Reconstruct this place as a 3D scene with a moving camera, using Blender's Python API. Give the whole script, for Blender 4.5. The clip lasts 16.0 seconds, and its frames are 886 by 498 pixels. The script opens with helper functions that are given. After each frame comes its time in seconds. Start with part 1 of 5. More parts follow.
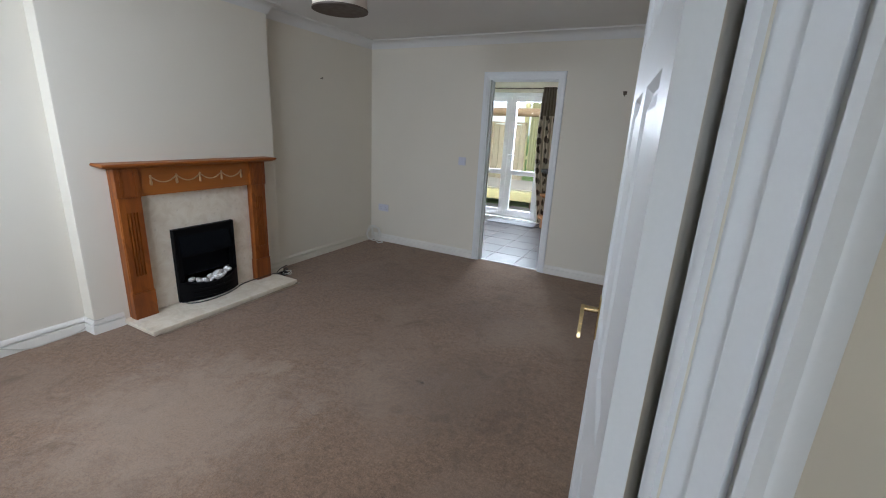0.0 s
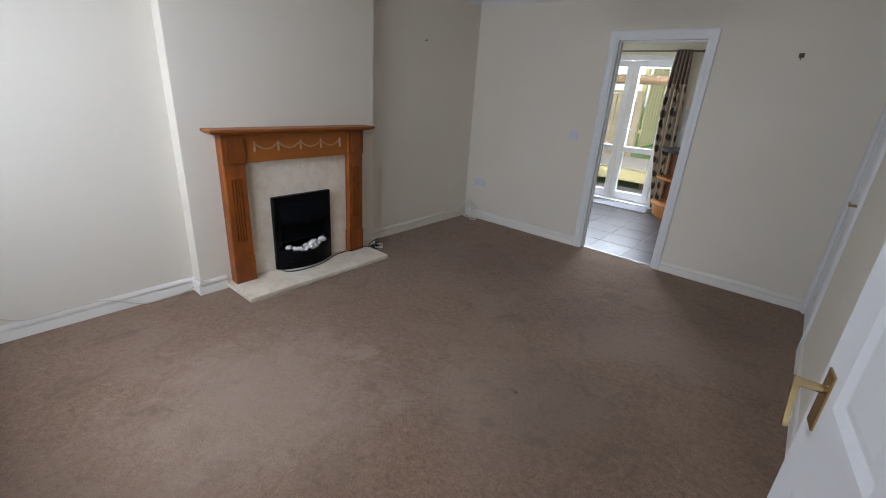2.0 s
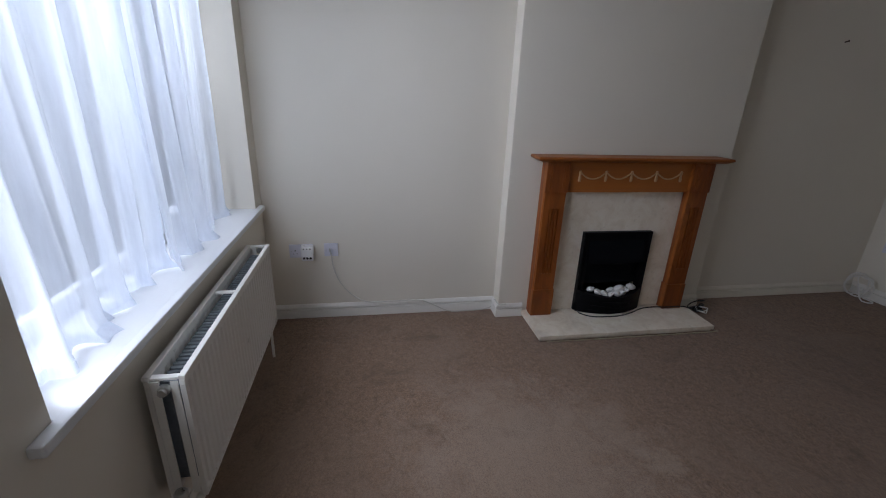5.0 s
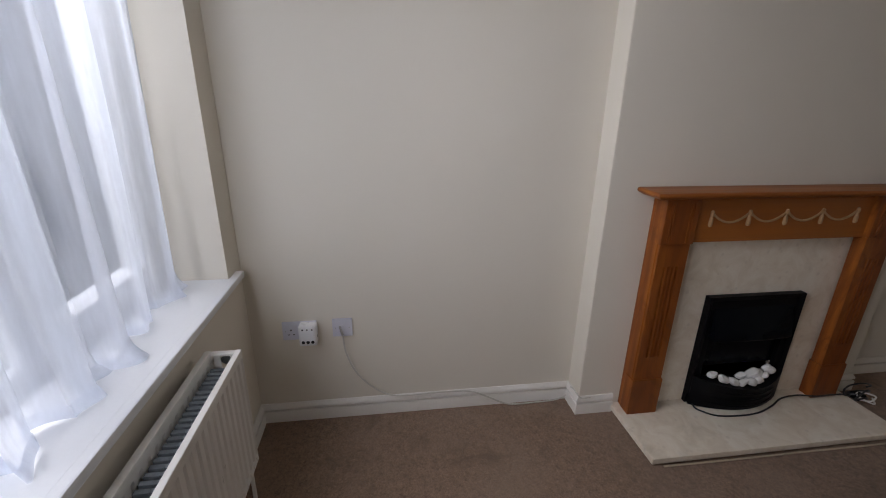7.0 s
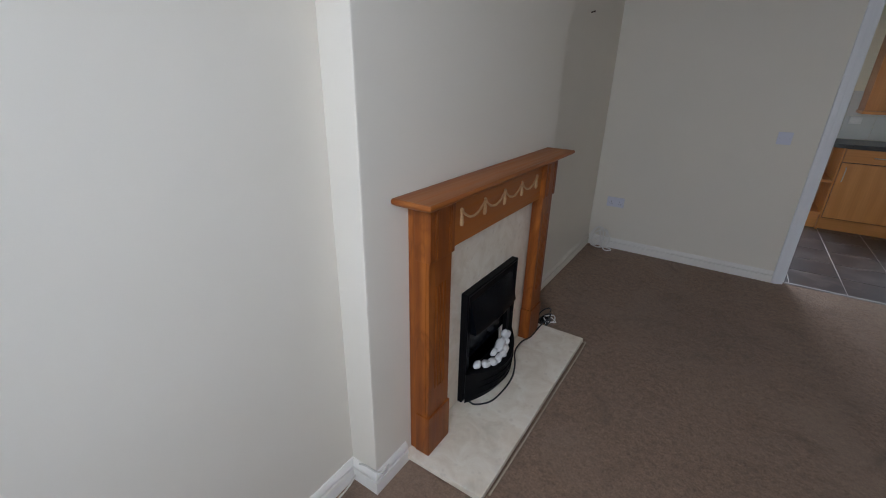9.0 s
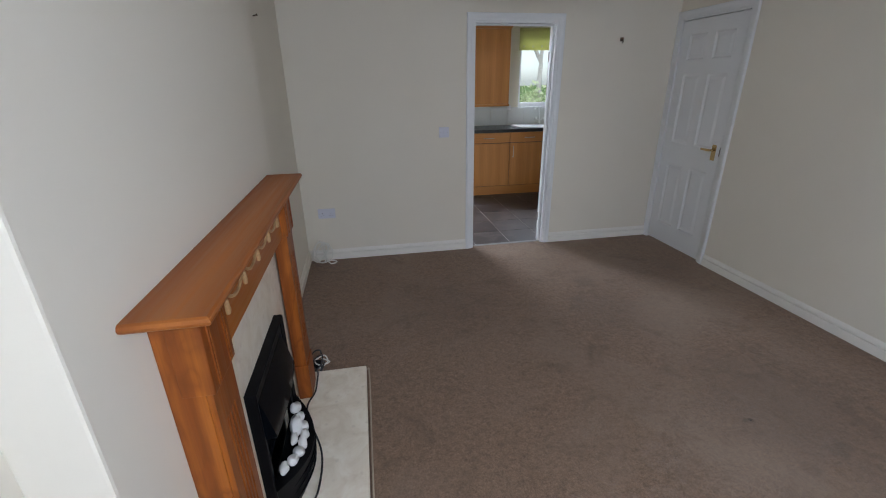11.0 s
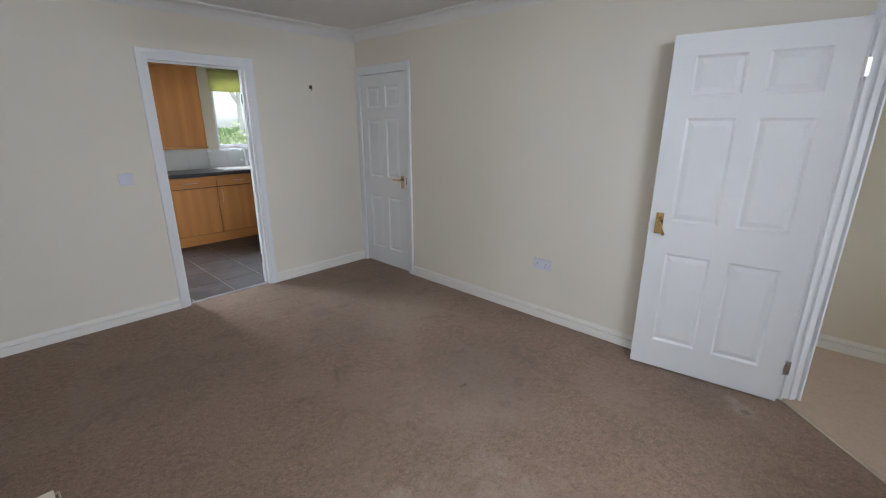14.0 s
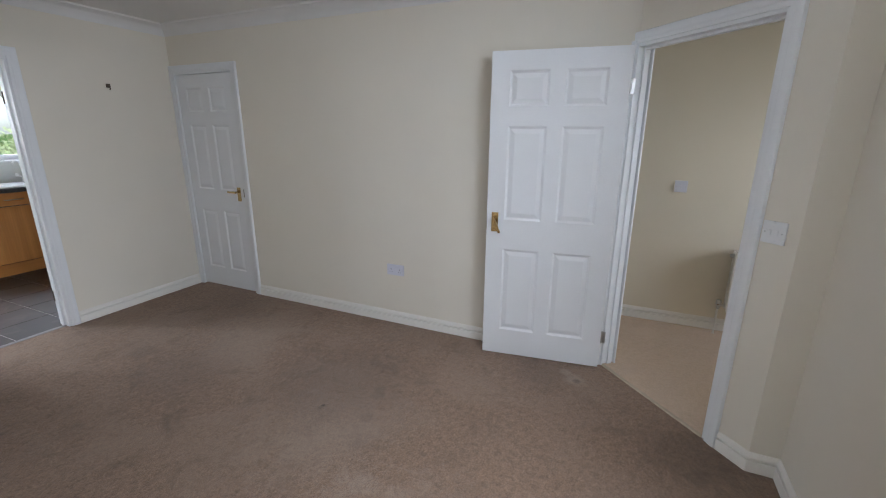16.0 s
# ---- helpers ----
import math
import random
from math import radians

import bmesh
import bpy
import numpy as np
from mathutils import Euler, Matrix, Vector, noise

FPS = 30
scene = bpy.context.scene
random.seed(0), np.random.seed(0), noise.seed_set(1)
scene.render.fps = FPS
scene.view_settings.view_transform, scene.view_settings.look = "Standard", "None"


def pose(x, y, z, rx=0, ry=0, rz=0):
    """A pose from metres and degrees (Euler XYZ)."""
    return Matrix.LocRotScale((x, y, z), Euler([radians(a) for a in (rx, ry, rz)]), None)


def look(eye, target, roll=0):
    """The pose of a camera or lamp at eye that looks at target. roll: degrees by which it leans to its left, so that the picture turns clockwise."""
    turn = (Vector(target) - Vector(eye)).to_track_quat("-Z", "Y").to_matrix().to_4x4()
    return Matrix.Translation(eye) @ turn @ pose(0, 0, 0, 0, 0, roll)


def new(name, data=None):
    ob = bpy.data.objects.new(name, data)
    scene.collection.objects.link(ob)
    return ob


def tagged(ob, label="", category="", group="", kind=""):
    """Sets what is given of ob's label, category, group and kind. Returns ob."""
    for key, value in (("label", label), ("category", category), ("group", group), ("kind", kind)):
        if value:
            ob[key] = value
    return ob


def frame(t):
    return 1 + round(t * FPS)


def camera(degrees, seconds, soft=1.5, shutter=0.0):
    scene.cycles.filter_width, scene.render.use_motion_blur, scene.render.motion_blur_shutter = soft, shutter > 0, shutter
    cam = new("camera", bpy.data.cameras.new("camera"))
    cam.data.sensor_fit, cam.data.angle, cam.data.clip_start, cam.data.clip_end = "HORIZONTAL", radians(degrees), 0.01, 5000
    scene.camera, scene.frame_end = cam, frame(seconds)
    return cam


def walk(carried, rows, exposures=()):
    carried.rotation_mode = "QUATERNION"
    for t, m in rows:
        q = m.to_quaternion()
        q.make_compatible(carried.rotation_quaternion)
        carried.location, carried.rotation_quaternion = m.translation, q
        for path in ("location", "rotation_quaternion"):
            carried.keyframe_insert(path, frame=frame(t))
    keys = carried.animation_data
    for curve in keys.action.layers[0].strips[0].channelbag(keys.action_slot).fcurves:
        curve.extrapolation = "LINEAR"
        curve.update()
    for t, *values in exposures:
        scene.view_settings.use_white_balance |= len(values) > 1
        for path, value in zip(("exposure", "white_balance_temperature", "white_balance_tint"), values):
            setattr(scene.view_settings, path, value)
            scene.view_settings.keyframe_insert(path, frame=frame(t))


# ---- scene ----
cam = camera(92.7, 16.0, 1.05)
PATH = [
    (0, (0.228, 0.373, 1.427), (-0.656, 2.08, 0.878), 3.0),
    (0.5, (0.091, 0.403, 1.4), (-0.815, 2.073, 0.776), 2.7),
    (1, (0.024, 0.482, 1.418), (-0.93, 2.105, 0.745), 3.6),
    (1.5, (-0.019, 0.553, 1.427), (-1.099, 2.088, 0.734), 4.4),
    (2, (-0.033, 0.591, 1.433), (-1.215, 2.041, 0.726), 3.9),
    (2.5, (-0.057, 0.627, 1.458), (-1.341, 1.982, 0.741), 3.3),
    (3, (-0.189, 0.61, 1.443), (-1.545, 1.901, 0.738), 3.7),
    (3.5, (-0.25, 0.613, 1.442), (-1.714, 1.778, 0.734), 3.9),
    (4, (-0.319, 0.666, 1.42), (-1.959, 1.57, 0.717), 4.0),
    (4.5, (-0.371, 0.708, 1.434), (-2.154, 1.266, 0.721), 3.4),
    (4.7, (-0.394, 0.716, 1.431), (-2.211, 1.154, 0.72), 2.9),
    (6.8, (-1.234, 0.648, 1.409), (-3.125, 0.803, 0.777), 1.0),
    (7, (-1.358, 0.658, 1.424), (-3.227, 0.929, 0.767), 0.9),
    (7.5, (-1.604, 0.643, 1.457), (-3.386, 1.209, 0.748), -1.4),
    (8, (-1.771, 0.687, 1.441), (-3.416, 1.561, 0.711), -1.1),
    (8.5, (-1.965, 0.743, 1.449), (-3.386, 1.93, 0.693), 0.8),
    (9, (-2.125, 0.742, 1.459), (-3.143, 2.286, 0.697), 1.2),
    (9.2, (-2.215, 0.759, 1.453), (-3.017, 2.424, 0.69), 0.0),
    (11.3, (-2.566, 0.993, 1.484), (-2.07, 2.791, 0.764), 0.0),
    (11.5, (-2.605, 0.975, 1.479), (-1.985, 2.744, 0.783), 0.4),
    (12, (-2.611, 0.935, 1.491), (-1.749, 2.617, 0.837), 1.0),
    (12.5, (-2.585, 0.918, 1.49), (-1.536, 2.504, 0.871), 0.9),
    (13, (-2.532, 0.886, 1.473), (-1.366, 2.398, 0.877), 0.5),
    (13.5, (-2.52, 0.863, 1.475), (-1.235, 2.283, 0.897), 0.2),
    (14, (-2.507, 0.856, 1.48), (-1.104, 2.163, 0.912), 0.1),
    (14.5, (-2.488, 0.844, 1.473), (-0.961, 2.011, 0.919), 0.3),
    (15, (-2.487, 0.836, 1.476), (-0.862, 1.866, 0.93), 0.4),
    (15.5, (-2.48, 0.825, 1.467), (-0.769, 1.712, 0.933), 0.6),
    (16, (-2.43, 0.812, 1.473), (-0.665, 1.59, 0.941), 0.4),
]
EXPOSURES = [(0.0, 0.6, 5700, 8), (1.5, 0.56, 5800, 11), (2.5, 0.58, 5800, 12), (3.5, 0.14, 5750, 12), (4.5, -0.42, 5650, 13), (7.0, -0.38, 6300, 17), (8.0, 0.12, 5950, 13), (9.0, 0.15, 5700, 11), (11.5, 0.7, 5750, 10), (12.5, 0.92, 5800, 10), (16.0, 0.84, 5750, 10)]
walk(cam, [(t, look(eye, target, roll)) for t, eye, target, roll in PATH], EXPOSURES)

# ---- world and light ----
world = bpy.data.worlds.new("overcast_sky")
world.use_nodes = True
scene.world = world
wn = world.node_tree
sky = wn.nodes.new("ShaderNodeTexSky")
sky.sky_type = 'NISHITA'
sky.sun_disc = False
sky.sun_elevation = radians(38)
sky.sun_rotation = radians(150)
sky.air_density, sky.dust_density, sky.ozone_density = 1.0, 1.0, 1.0
haze = wn.nodes.new("ShaderNodeHueSaturation")
haze.inputs["Saturation"].default_value = 0.45
wn.links.new(sky.outputs[0], haze.inputs["Color"])
wn.links.new(haze.outputs[0], wn.nodes["Background"].inputs[0])
wn.nodes["Background"].inputs[1].default_value = 0.15


def lamp(name, kind, matrix, energy, color=(1, 1, 1), **settings):
    data = bpy.data.lights.new(name, kind)
    data.energy, data.color = energy, color
    if "size" in settings:
        data.shape, data.size, data.size_y = 'RECTANGLE', settings["size"], settings["size_y"]
    if "angle" in settings:
        data.angle = radians(settings["angle"])
    if "spread" in settings:
        data.spread = radians(settings["spread"])
    ob = new(name, data)
    ob.matrix_world = matrix
    return ob


lamp("sun", 'SUN', look((-6, -10, 11), (0, 0, 0)), 1.5, (1, 0.96, 0.9), angle=20)
# area lamps added at the openings to stand in for sky light
lamp("south_sky_light", 'AREA', look((-2.08, -0.64, 2.24), (-1.8, 2.2, 0.5)), 52, (0.94, 0.965, 1.0), size=1.8, size_y=0.85)
# two strips added at the reveal's edges in place of the curtain's glow
lamp("south_head_fill", 'AREA', look((-1.95, 0.03, 2.02), (-1.1, 4.2, 0.3)), 10.5, (0.97, 0.98, 1.0), size=1.2, size_y=0.12, spread=132)
lamp("south_reveal_fill", 'AREA', look((-1.272, 0.042, 1.40), (-3.06, 1.16, 1.40)), 4.6, (0.95, 0.97, 1.0), size=0.05, size_y=1.15, spread=150)
lamp("garden_door_light", 'AREA', look((-2.2, 7.75, 2.05), (-1.25, 4.4, 0.0)), 190, (0.94, 0.97, 1.0), size=1.3, size_y=0.7)
lamp("kitchen_window_light", 'AREA', look((0.3, 7.7, 2.35), (-0.4, 5.0, 0.3)), 35, (0.94, 0.97, 1.0), size=1.1, size_y=0.5)
# lamp added outside an unseen doorway, aimed to brighten the hall's east wall
lamp("front_door_light", 'AREA', look((0.6, -1.75, 1.3), (1.2, 0.75, 1.0)), 3.6, (0.95, 0.97, 1.0), size=0.7, size_y=1.3, spread=70)


# ---- materials ----
class Nodes:
    """Short hand for building one node material."""

    def __init__(self, name):
        self.mat = bpy.data.materials.new(name)
        self.mat.use_nodes = True
        self.tree = self.mat.node_tree
        self.bsdf = self.tree.nodes["Principled BSDF"]
        self.coord = self.add("ShaderNodeTexCoord").outputs["Object"]

    def add(self, kind, **inputs):
        node = self.tree.nodes.new(kind)
        for key, value in inputs.items():
            self.put(node.inputs[key.replace("_", " ")], value)
        return node

    def put(self, socket, value):
        if isinstance(value, bpy.types.NodeSocket):
            self.tree.links.new(value, socket)
        else:
            socket.default_value = value

    def scaled(self, x, y, z, turn=(0, 0, 0)):
        node = self.add("ShaderNodeMapping", Vector=self.coord)
        node.inputs["Scale"].default_value = (x, y, z)
        node.inputs["Rotation"].default_value = turn
        return node.outputs[0]

    def noise(self, scale, detail=4.0, rough=0.55, vector=None, distort=0.0):
        return self.add("ShaderNodeTexNoise", Vector=vector or self.coord, Scale=scale, Detail=detail, Roughness=rough, Distortion=distort).outputs["Fac"]

    def ramp(self, fac, stops):
        node = self.add("ShaderNodeValToRGB", Fac=fac)
        while len(node.color_ramp.elements) < len(stops):
            node.color_ramp.elements.new(0.5)
        for e, (p, c) in zip(node.color_ramp.elements, stops):
            e.position = p
            e.color = (*c, 1) if len(c) == 3 else (c[0], c[0], c[0], 1)
        return node.outputs[0]

    def mix(self, fac, a, b, blend='MIX'):
        node = self.tree.nodes.new("ShaderNodeMix")
        node.data_type, node.blend_type = 'RGBA', blend
        self.put(node.inputs[0], fac)
        for sock, v in ((node.inputs[6], a), (node.inputs[7], b)):
            self.put(sock, (*v, 1) if isinstance(v, tuple) and len(v) == 3 else v)
        return node.outputs[2]

    def math(self, op, a, b=0.0):
        node = self.tree.nodes.new("ShaderNodeMath")
        node.operation = op
        self.put(node.inputs[0], a)
        self.put(node.inputs[1], b)
        return node.outputs[0]

    def bump(self, height, strength=0.3, distance=0.01):
        self.put(self.bsdf.inputs["Normal"], self.add("ShaderNodeBump", Height=height, Strength=strength, Distance=distance).outputs[0])

    def finish(self, color, rough, metal=0.0, **more):
        self.put(self.bsdf.inputs["Base Color"], (*color, 1) if isinstance(color, tuple) else color)
        self.put(self.bsdf.inputs["Roughness"], rough)
        self.put(self.bsdf.inputs["Metallic"], metal)
        for key, value in more.items():
            self.put(self.bsdf.inputs[key.replace("_", " ")], value)
        return self.mat


def plain(name, color, rough=0.5, metal=0.0, vary=0.08, grain=60, bump=0.05, **more):
    """Paint, plastic or metal with slight unevenness at two scales."""
    n = Nodes(name)
    both = n.math('ADD', n.math('MULTIPLY', n.noise(2.3), 0.6), n.math('MULTIPLY', n.noise(grain), 0.4))
    dark = tuple(c * (1 - vary) for c in color)
    light = tuple(min(1, c * (1 + vary * 0.6)) for c in color)
    col = n.ramp(both, ((0.3, dark), (0.7, light)))
    if bump:
        n.bump(n.noise(grain * 3), bump, 0.002)
    r = n.ramp(n.noise(grain * 0.5), ((0.3, (rough * 0.85,)), (0.7, (min(1, rough * 1.15),))))
    return n.finish(col, r, metal, **more)


def wall_paint(name, color):
    """Roller-applied emulsion: orange-peel relief and faint scuffs."""
    n = Nodes(name)
    big = n.noise(0.9, 3)
    scuff = n.noise(7, 6, 0.7)
    col = n.ramp(big, ((0.3, tuple(c * 0.955 for c in color)), (0.7, color)))
    col = n.mix(n.ramp(scuff, ((0.66, (0,)), (0.8, (0.12,)))), col, tuple(c * 0.72 for c in color))
    n.bump(n.math('ADD', n.noise(420, 2), n.math('MULTIPLY', n.noise(30, 3), 0.8)), 0.12, 0.0015)
    return n.finish(col, 0.75, Specular_IOR_Level=0.35)


def carpet(name, base, worn, marks=(), depth=1.0):
    """Cut-pile carpet: tufts, trodden shading, stains and crumbs. marks: (x, y, size, strength, colour) of single
    spots: worn, stained, paler and darker ones.
    """
    n = Nodes(name)
    tuft = n.noise(260, 3, 0.75)
    speck = n.noise(105, 6, 0.85)
    clump = n.noise(34, 6, 0.8, distort=0.3)
    lay = n.noise(1.3, 6, 0.62, distort=0.9)
    patch = n.noise(4.5, 7, 0.72, distort=0.6)
    col = n.ramp(n.math('ADD', n.math('MULTIPLY', speck, 0.55), n.math('MULTIPLY', clump, 0.45)), ((0.39, tuple(c * (1 - 0.46 * depth) for c in base)), (0.5, base), (0.62, tuple(c * (1 + 0.46 * depth) for c in base))))
    col = n.mix(n.ramp(lay, ((0.45, (0,)), (0.62, (0.5,)))), col, worn)
    col = n.mix(n.ramp(patch, ((0.53, (0,)), (0.68, (0.58 * depth,)))), col, tuple(c * 0.58 for c in base))
    spots = n.add("ShaderNodeTexVoronoi", Vector=n.scaled(1, 1, 0), Scale=1.7, Randomness=1.0).outputs["Distance"]
    col = n.mix(n.ramp(n.math('ADD', spots, n.math('MULTIPLY', n.noise(40, 3), 0.05)), ((0.03, (0.5 * depth,)), (0.07, (0,)))), col, tuple(c * 0.45 for c in base))
    ragged = n.math('MULTIPLY', n.math('SUBTRACT', n.noise(7, 7, 0.75, distort=0.8), 0.5), 2.2)
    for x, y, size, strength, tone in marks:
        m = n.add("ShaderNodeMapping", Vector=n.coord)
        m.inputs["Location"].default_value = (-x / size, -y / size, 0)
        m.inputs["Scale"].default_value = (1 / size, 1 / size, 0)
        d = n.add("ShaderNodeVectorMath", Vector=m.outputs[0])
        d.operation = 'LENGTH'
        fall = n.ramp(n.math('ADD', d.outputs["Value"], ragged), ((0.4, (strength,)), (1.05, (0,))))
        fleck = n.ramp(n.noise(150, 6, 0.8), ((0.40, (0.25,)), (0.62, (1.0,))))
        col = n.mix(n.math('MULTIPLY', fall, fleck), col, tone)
    n.bump(n.math('ADD', tuft, n.math('ADD', n.math('MULTIPLY', speck, 1.2), n.math('MULTIPLY', clump, 1.1))), 0.7, 0.005)
    return n.finish(col, 0.95, Specular_IOR_Level=0.12, Sheen_Weight=0.12, Sheen_Roughness=0.6)


def wood(name, light, dark, axis, rough=0.38, size=1.0, rings=1.0, streak=0.3, figure=0.0):
    """Varnished wood with the grain along one axis."""
    n = Nodes(name)
    stretch = [9.0 * size] * 3
    stretch[axis] = 0.7 * size
    v = n.scaled(*stretch)
    broad = n.noise(1.2, 3, 0.5, v, 0.8)
    wave = n.add("ShaderNodeTexWave", Vector=v, Scale=0.75 * rings, Distortion=5.5, Detail=2.0, Detail_Scale=0.8)
    fine_stretch = [160.0 * size] * 3
    fine_stretch[axis] = 4.0 * size
    fine = n.noise(1.0, 3, 0.6, n.scaled(*fine_stretch))
    col = n.ramp(n.math('ADD', n.math('MULTIPLY', wave.outputs["Fac"], 0.30), n.math('MULTIPLY', broad, 0.72)), ((0.25, dark), (0.55, tuple((a + b) / 2 for a, b in zip(light, dark))), (0.75, light)))
    if figure:
        swirl_stretch = [5.0] * 3
        swirl_stretch[axis] = 2.0
        swirl = n.noise(1.0, 2, 0.5, n.scaled(*swirl_stretch), 2.6)
        col = n.mix(n.ramp(swirl, ((0.46, (0,)), (0.56, (figure,)), (0.66, (0,)))), col, tuple(c * 0.8 for c in dark))
    col = n.mix(n.ramp(fine, ((0.4, (streak,)), (0.6, (0,)))), col, tuple(c * 0.55 for c in dark))
    n.bump(fine, 0.1, 0.001)
    return n.finish(col, n.ramp(fine, ((0.3, (rough * 0.8,)), (0.7, (rough * 1.2,)))), Specular_IOR_Level=0.45)


def marble(name):
    n = Nodes(name)
    blot = n.noise(9, 6, 0.65, distort=0.8)
    cell = n.add("ShaderNodeTexVoronoi", Vector=n.coord, Scale=22.0).outputs["Distance"]
    col = n.ramp(blot, ((0.35, (0.74, 0.645, 0.51)), (0.5, (0.82, 0.735, 0.605)), (0.64, (0.88, 0.81, 0.69))))
    col = n.mix(n.ramp(n.math('ADD', cell, n.math('MULTIPLY', n.noise(30), 0.4)), ((0.28, (0.45,)), (0.42, (0,)))), col, (0.64, 0.56, 0.46))
    col = n.mix(n.ramp(n.noise(3.2, 5), ((0.62, (0,)), (0.7, (0.35,)))), col, (0.46, 0.41, 0.31))
    return n.finish(col, 0.33)


def slate(name):
    """Slate-look floor tile; each tile takes its own shade."""
    n = Nodes(name)
    info = n.add("ShaderNodeObjectInfo").outputs["Random"]
    off = n.add("ShaderNodeVectorMath", Vector=n.coord)
    comb = n.add("ShaderNodeCombineXYZ", X=n.math('MULTIPLY', info, 37.0), Y=n.math('MULTIPLY', info, 11.0), Z=0.0)
    n.put(off.inputs[1], comb.outputs[0])
    cloud = n.noise(4.5, 6, 0.62, off.outputs[0], 0.7)
    col = n.ramp(cloud, ((0.32, (0.020, 0.016, 0.016)), (0.5, (0.050, 0.040, 0.037)), (0.68, (0.12, 0.100, 0.094))))
    col = n.mix(n.math('MULTIPLY', info, 0.4), col, (0.045, 0.042, 0.046))
    n.bump(n.noise(26, 4, 0.6, off.outputs[0]), 0.04, 0.002)
    return n.finish(col, n.ramp(cloud, ((0.3, (0.33,)), (0.7, (0.42,)))), Specular_IOR_Level=0.36)


def sheer(name):
    """Thin white voile, part see-through, glowing with the light behind it."""
    n = Nodes(name)
    weave = n.math('ADD', n.math('MULTIPLY', n.noise(900, 2), 0.5), n.math('MULTIPLY', n.noise(14, 4, 0.6, n.scaled(3, 3, 0.3)), 0.5))
    thin = n.add("ShaderNodeBsdfTranslucent", Color=(0.88, 0.92, 0.99, 1))
    face = n.add("ShaderNodeBsdfDiffuse", Color=(0.84, 0.87, 0.93, 1))
    clear = n.add("ShaderNodeBsdfTransparent", Color=(0.97, 0.98, 1, 1))
    a = n.add("ShaderNodeMixShader", Fac=0.5)
    n.put(a.inputs[1], thin.outputs[0])
    n.put(a.inputs[2], face.outputs[0])
    b = n.add("ShaderNodeMixShader", Fac=n.ramp(weave, ((0.35, (0.30,)), (0.65, (0.46,)))))
    n.put(b.inputs[1], a.outputs[0])
    n.put(b.inputs[2], clear.outputs[0])
    n.put(n.tree.nodes["Material Output"].inputs[0], b.outputs[0])
    return n.mat


def blind_cloth(name, color):
    """Close-woven cloth that lets a good part of the daylight through."""
    n = Nodes(name)
    col = n.ramp(n.noise(160, 3), ((0.3, tuple(c * 0.9 for c in color)), (0.7, color)))
    through_light = n.add("ShaderNodeBsdfTranslucent", Color=col)
    face = n.add("ShaderNodeBsdfDiffuse", Color=col)
    both = n.add("ShaderNodeMixShader", Fac=0.5)
    n.put(both.inputs[1], through_light.outputs[0])
    n.put(both.inputs[2], face.outputs[0])
    n.put(n.tree.nodes["Material Output"].inputs[0], both.outputs[0])
    return n.mat


def leaf_curtain(name):
    """Beige cloth with rows of dark leaf shapes under a plain dark header."""
    n = Nodes(name)
    uv = n.add("ShaderNodeTexCoord").outputs["UV"]
    m = n.add("ShaderNodeMapping", Vector=uv)
    m.inputs["Scale"].default_value = (7.0, 13.0, 1)
    brick = n.add("ShaderNodeTexVoronoi", Vector=m.outputs[0], Scale=1.0, Randomness=0.3)
    col = n.mix(n.ramp(brick.outputs["Distance"], ((0.30, (1,)), (0.38, (0,)))), (0.58, 0.51, 0.40), (0.11, 0.088, 0.072))
    sep = n.add("ShaderNodeSeparateXYZ", Vector=uv)
    col = n.mix(n.ramp(sep.outputs["Y"], ((0.80, (0,)), (0.805, (1,)))), col, (0.19, 0.155, 0.122))
    n.bump(n.noise(500, 2), 0.2, 0.001)
    return n.finish(col, 0.9, Specular_IOR_Level=0.15)


def glass(name, tint=(1, 1, 1)):
    n = Nodes(name)
    gloss = n.add("ShaderNodeBsdfGlossy", Color=(1, 1, 1, 1), Roughness=0.02)
    clear = n.add("ShaderNodeBsdfTransparent", Color=(*tint, 1))
    fres = n.add("ShaderNodeFresnel", IOR=1.45)
    mixed = n.add("ShaderNodeMixShader", Fac=fres.outputs[0])
    n.put(mixed.inputs[1], clear.outputs[0])
    n.put(mixed.inputs[2], gloss.outputs[0])
    n.put(n.tree.nodes["Material Output"].inputs[0], mixed.outputs[0])
    return n.mat


def rough_timber(name, light, dark, axis):
    n = Nodes(name)
    stretch = [22.0] * 3
    stretch[axis] = 1.2
    grain = n.noise(1.6, 6, 0.7, n.scaled(*stretch))
    info = n.add("ShaderNodeObjectInfo").outputs["Random"]
    col = n.ramp(grain, ((0.3, dark), (0.7, light)))
    col = n.mix(n.math('MULTIPLY', info, 0.5), col, tuple(c * 0.6 for c in light))
    n.bump(grain, 0.4, 0.006)
    return n.finish(col, 0.85)


def ground_mix(name, a, b, scale, rough=0.95, bump=0.6, dist=0.03):
    n = Nodes(name)
    col = n.ramp(n.math('ADD', n.math('MULTIPLY', n.noise(scale, 6, 0.7), 0.6), n.math('MULTIPLY', n.noise(scale * 0.07, 4), 0.4)), ((0.35, a), (0.65, b)))
    n.bump(n.noise(scale * 2, 5, 0.7), bump, dist)
    return n.finish(col, rough, Specular_IOR_Level=0.2)


def leafy(name, a, b):
    n = Nodes(name)
    rnd = n.add("ShaderNodeNewGeometry").outputs["Random Per Island"]
    return n.finish(n.ramp(rnd, ((0.0, a), (1.0, b))), 0.7)


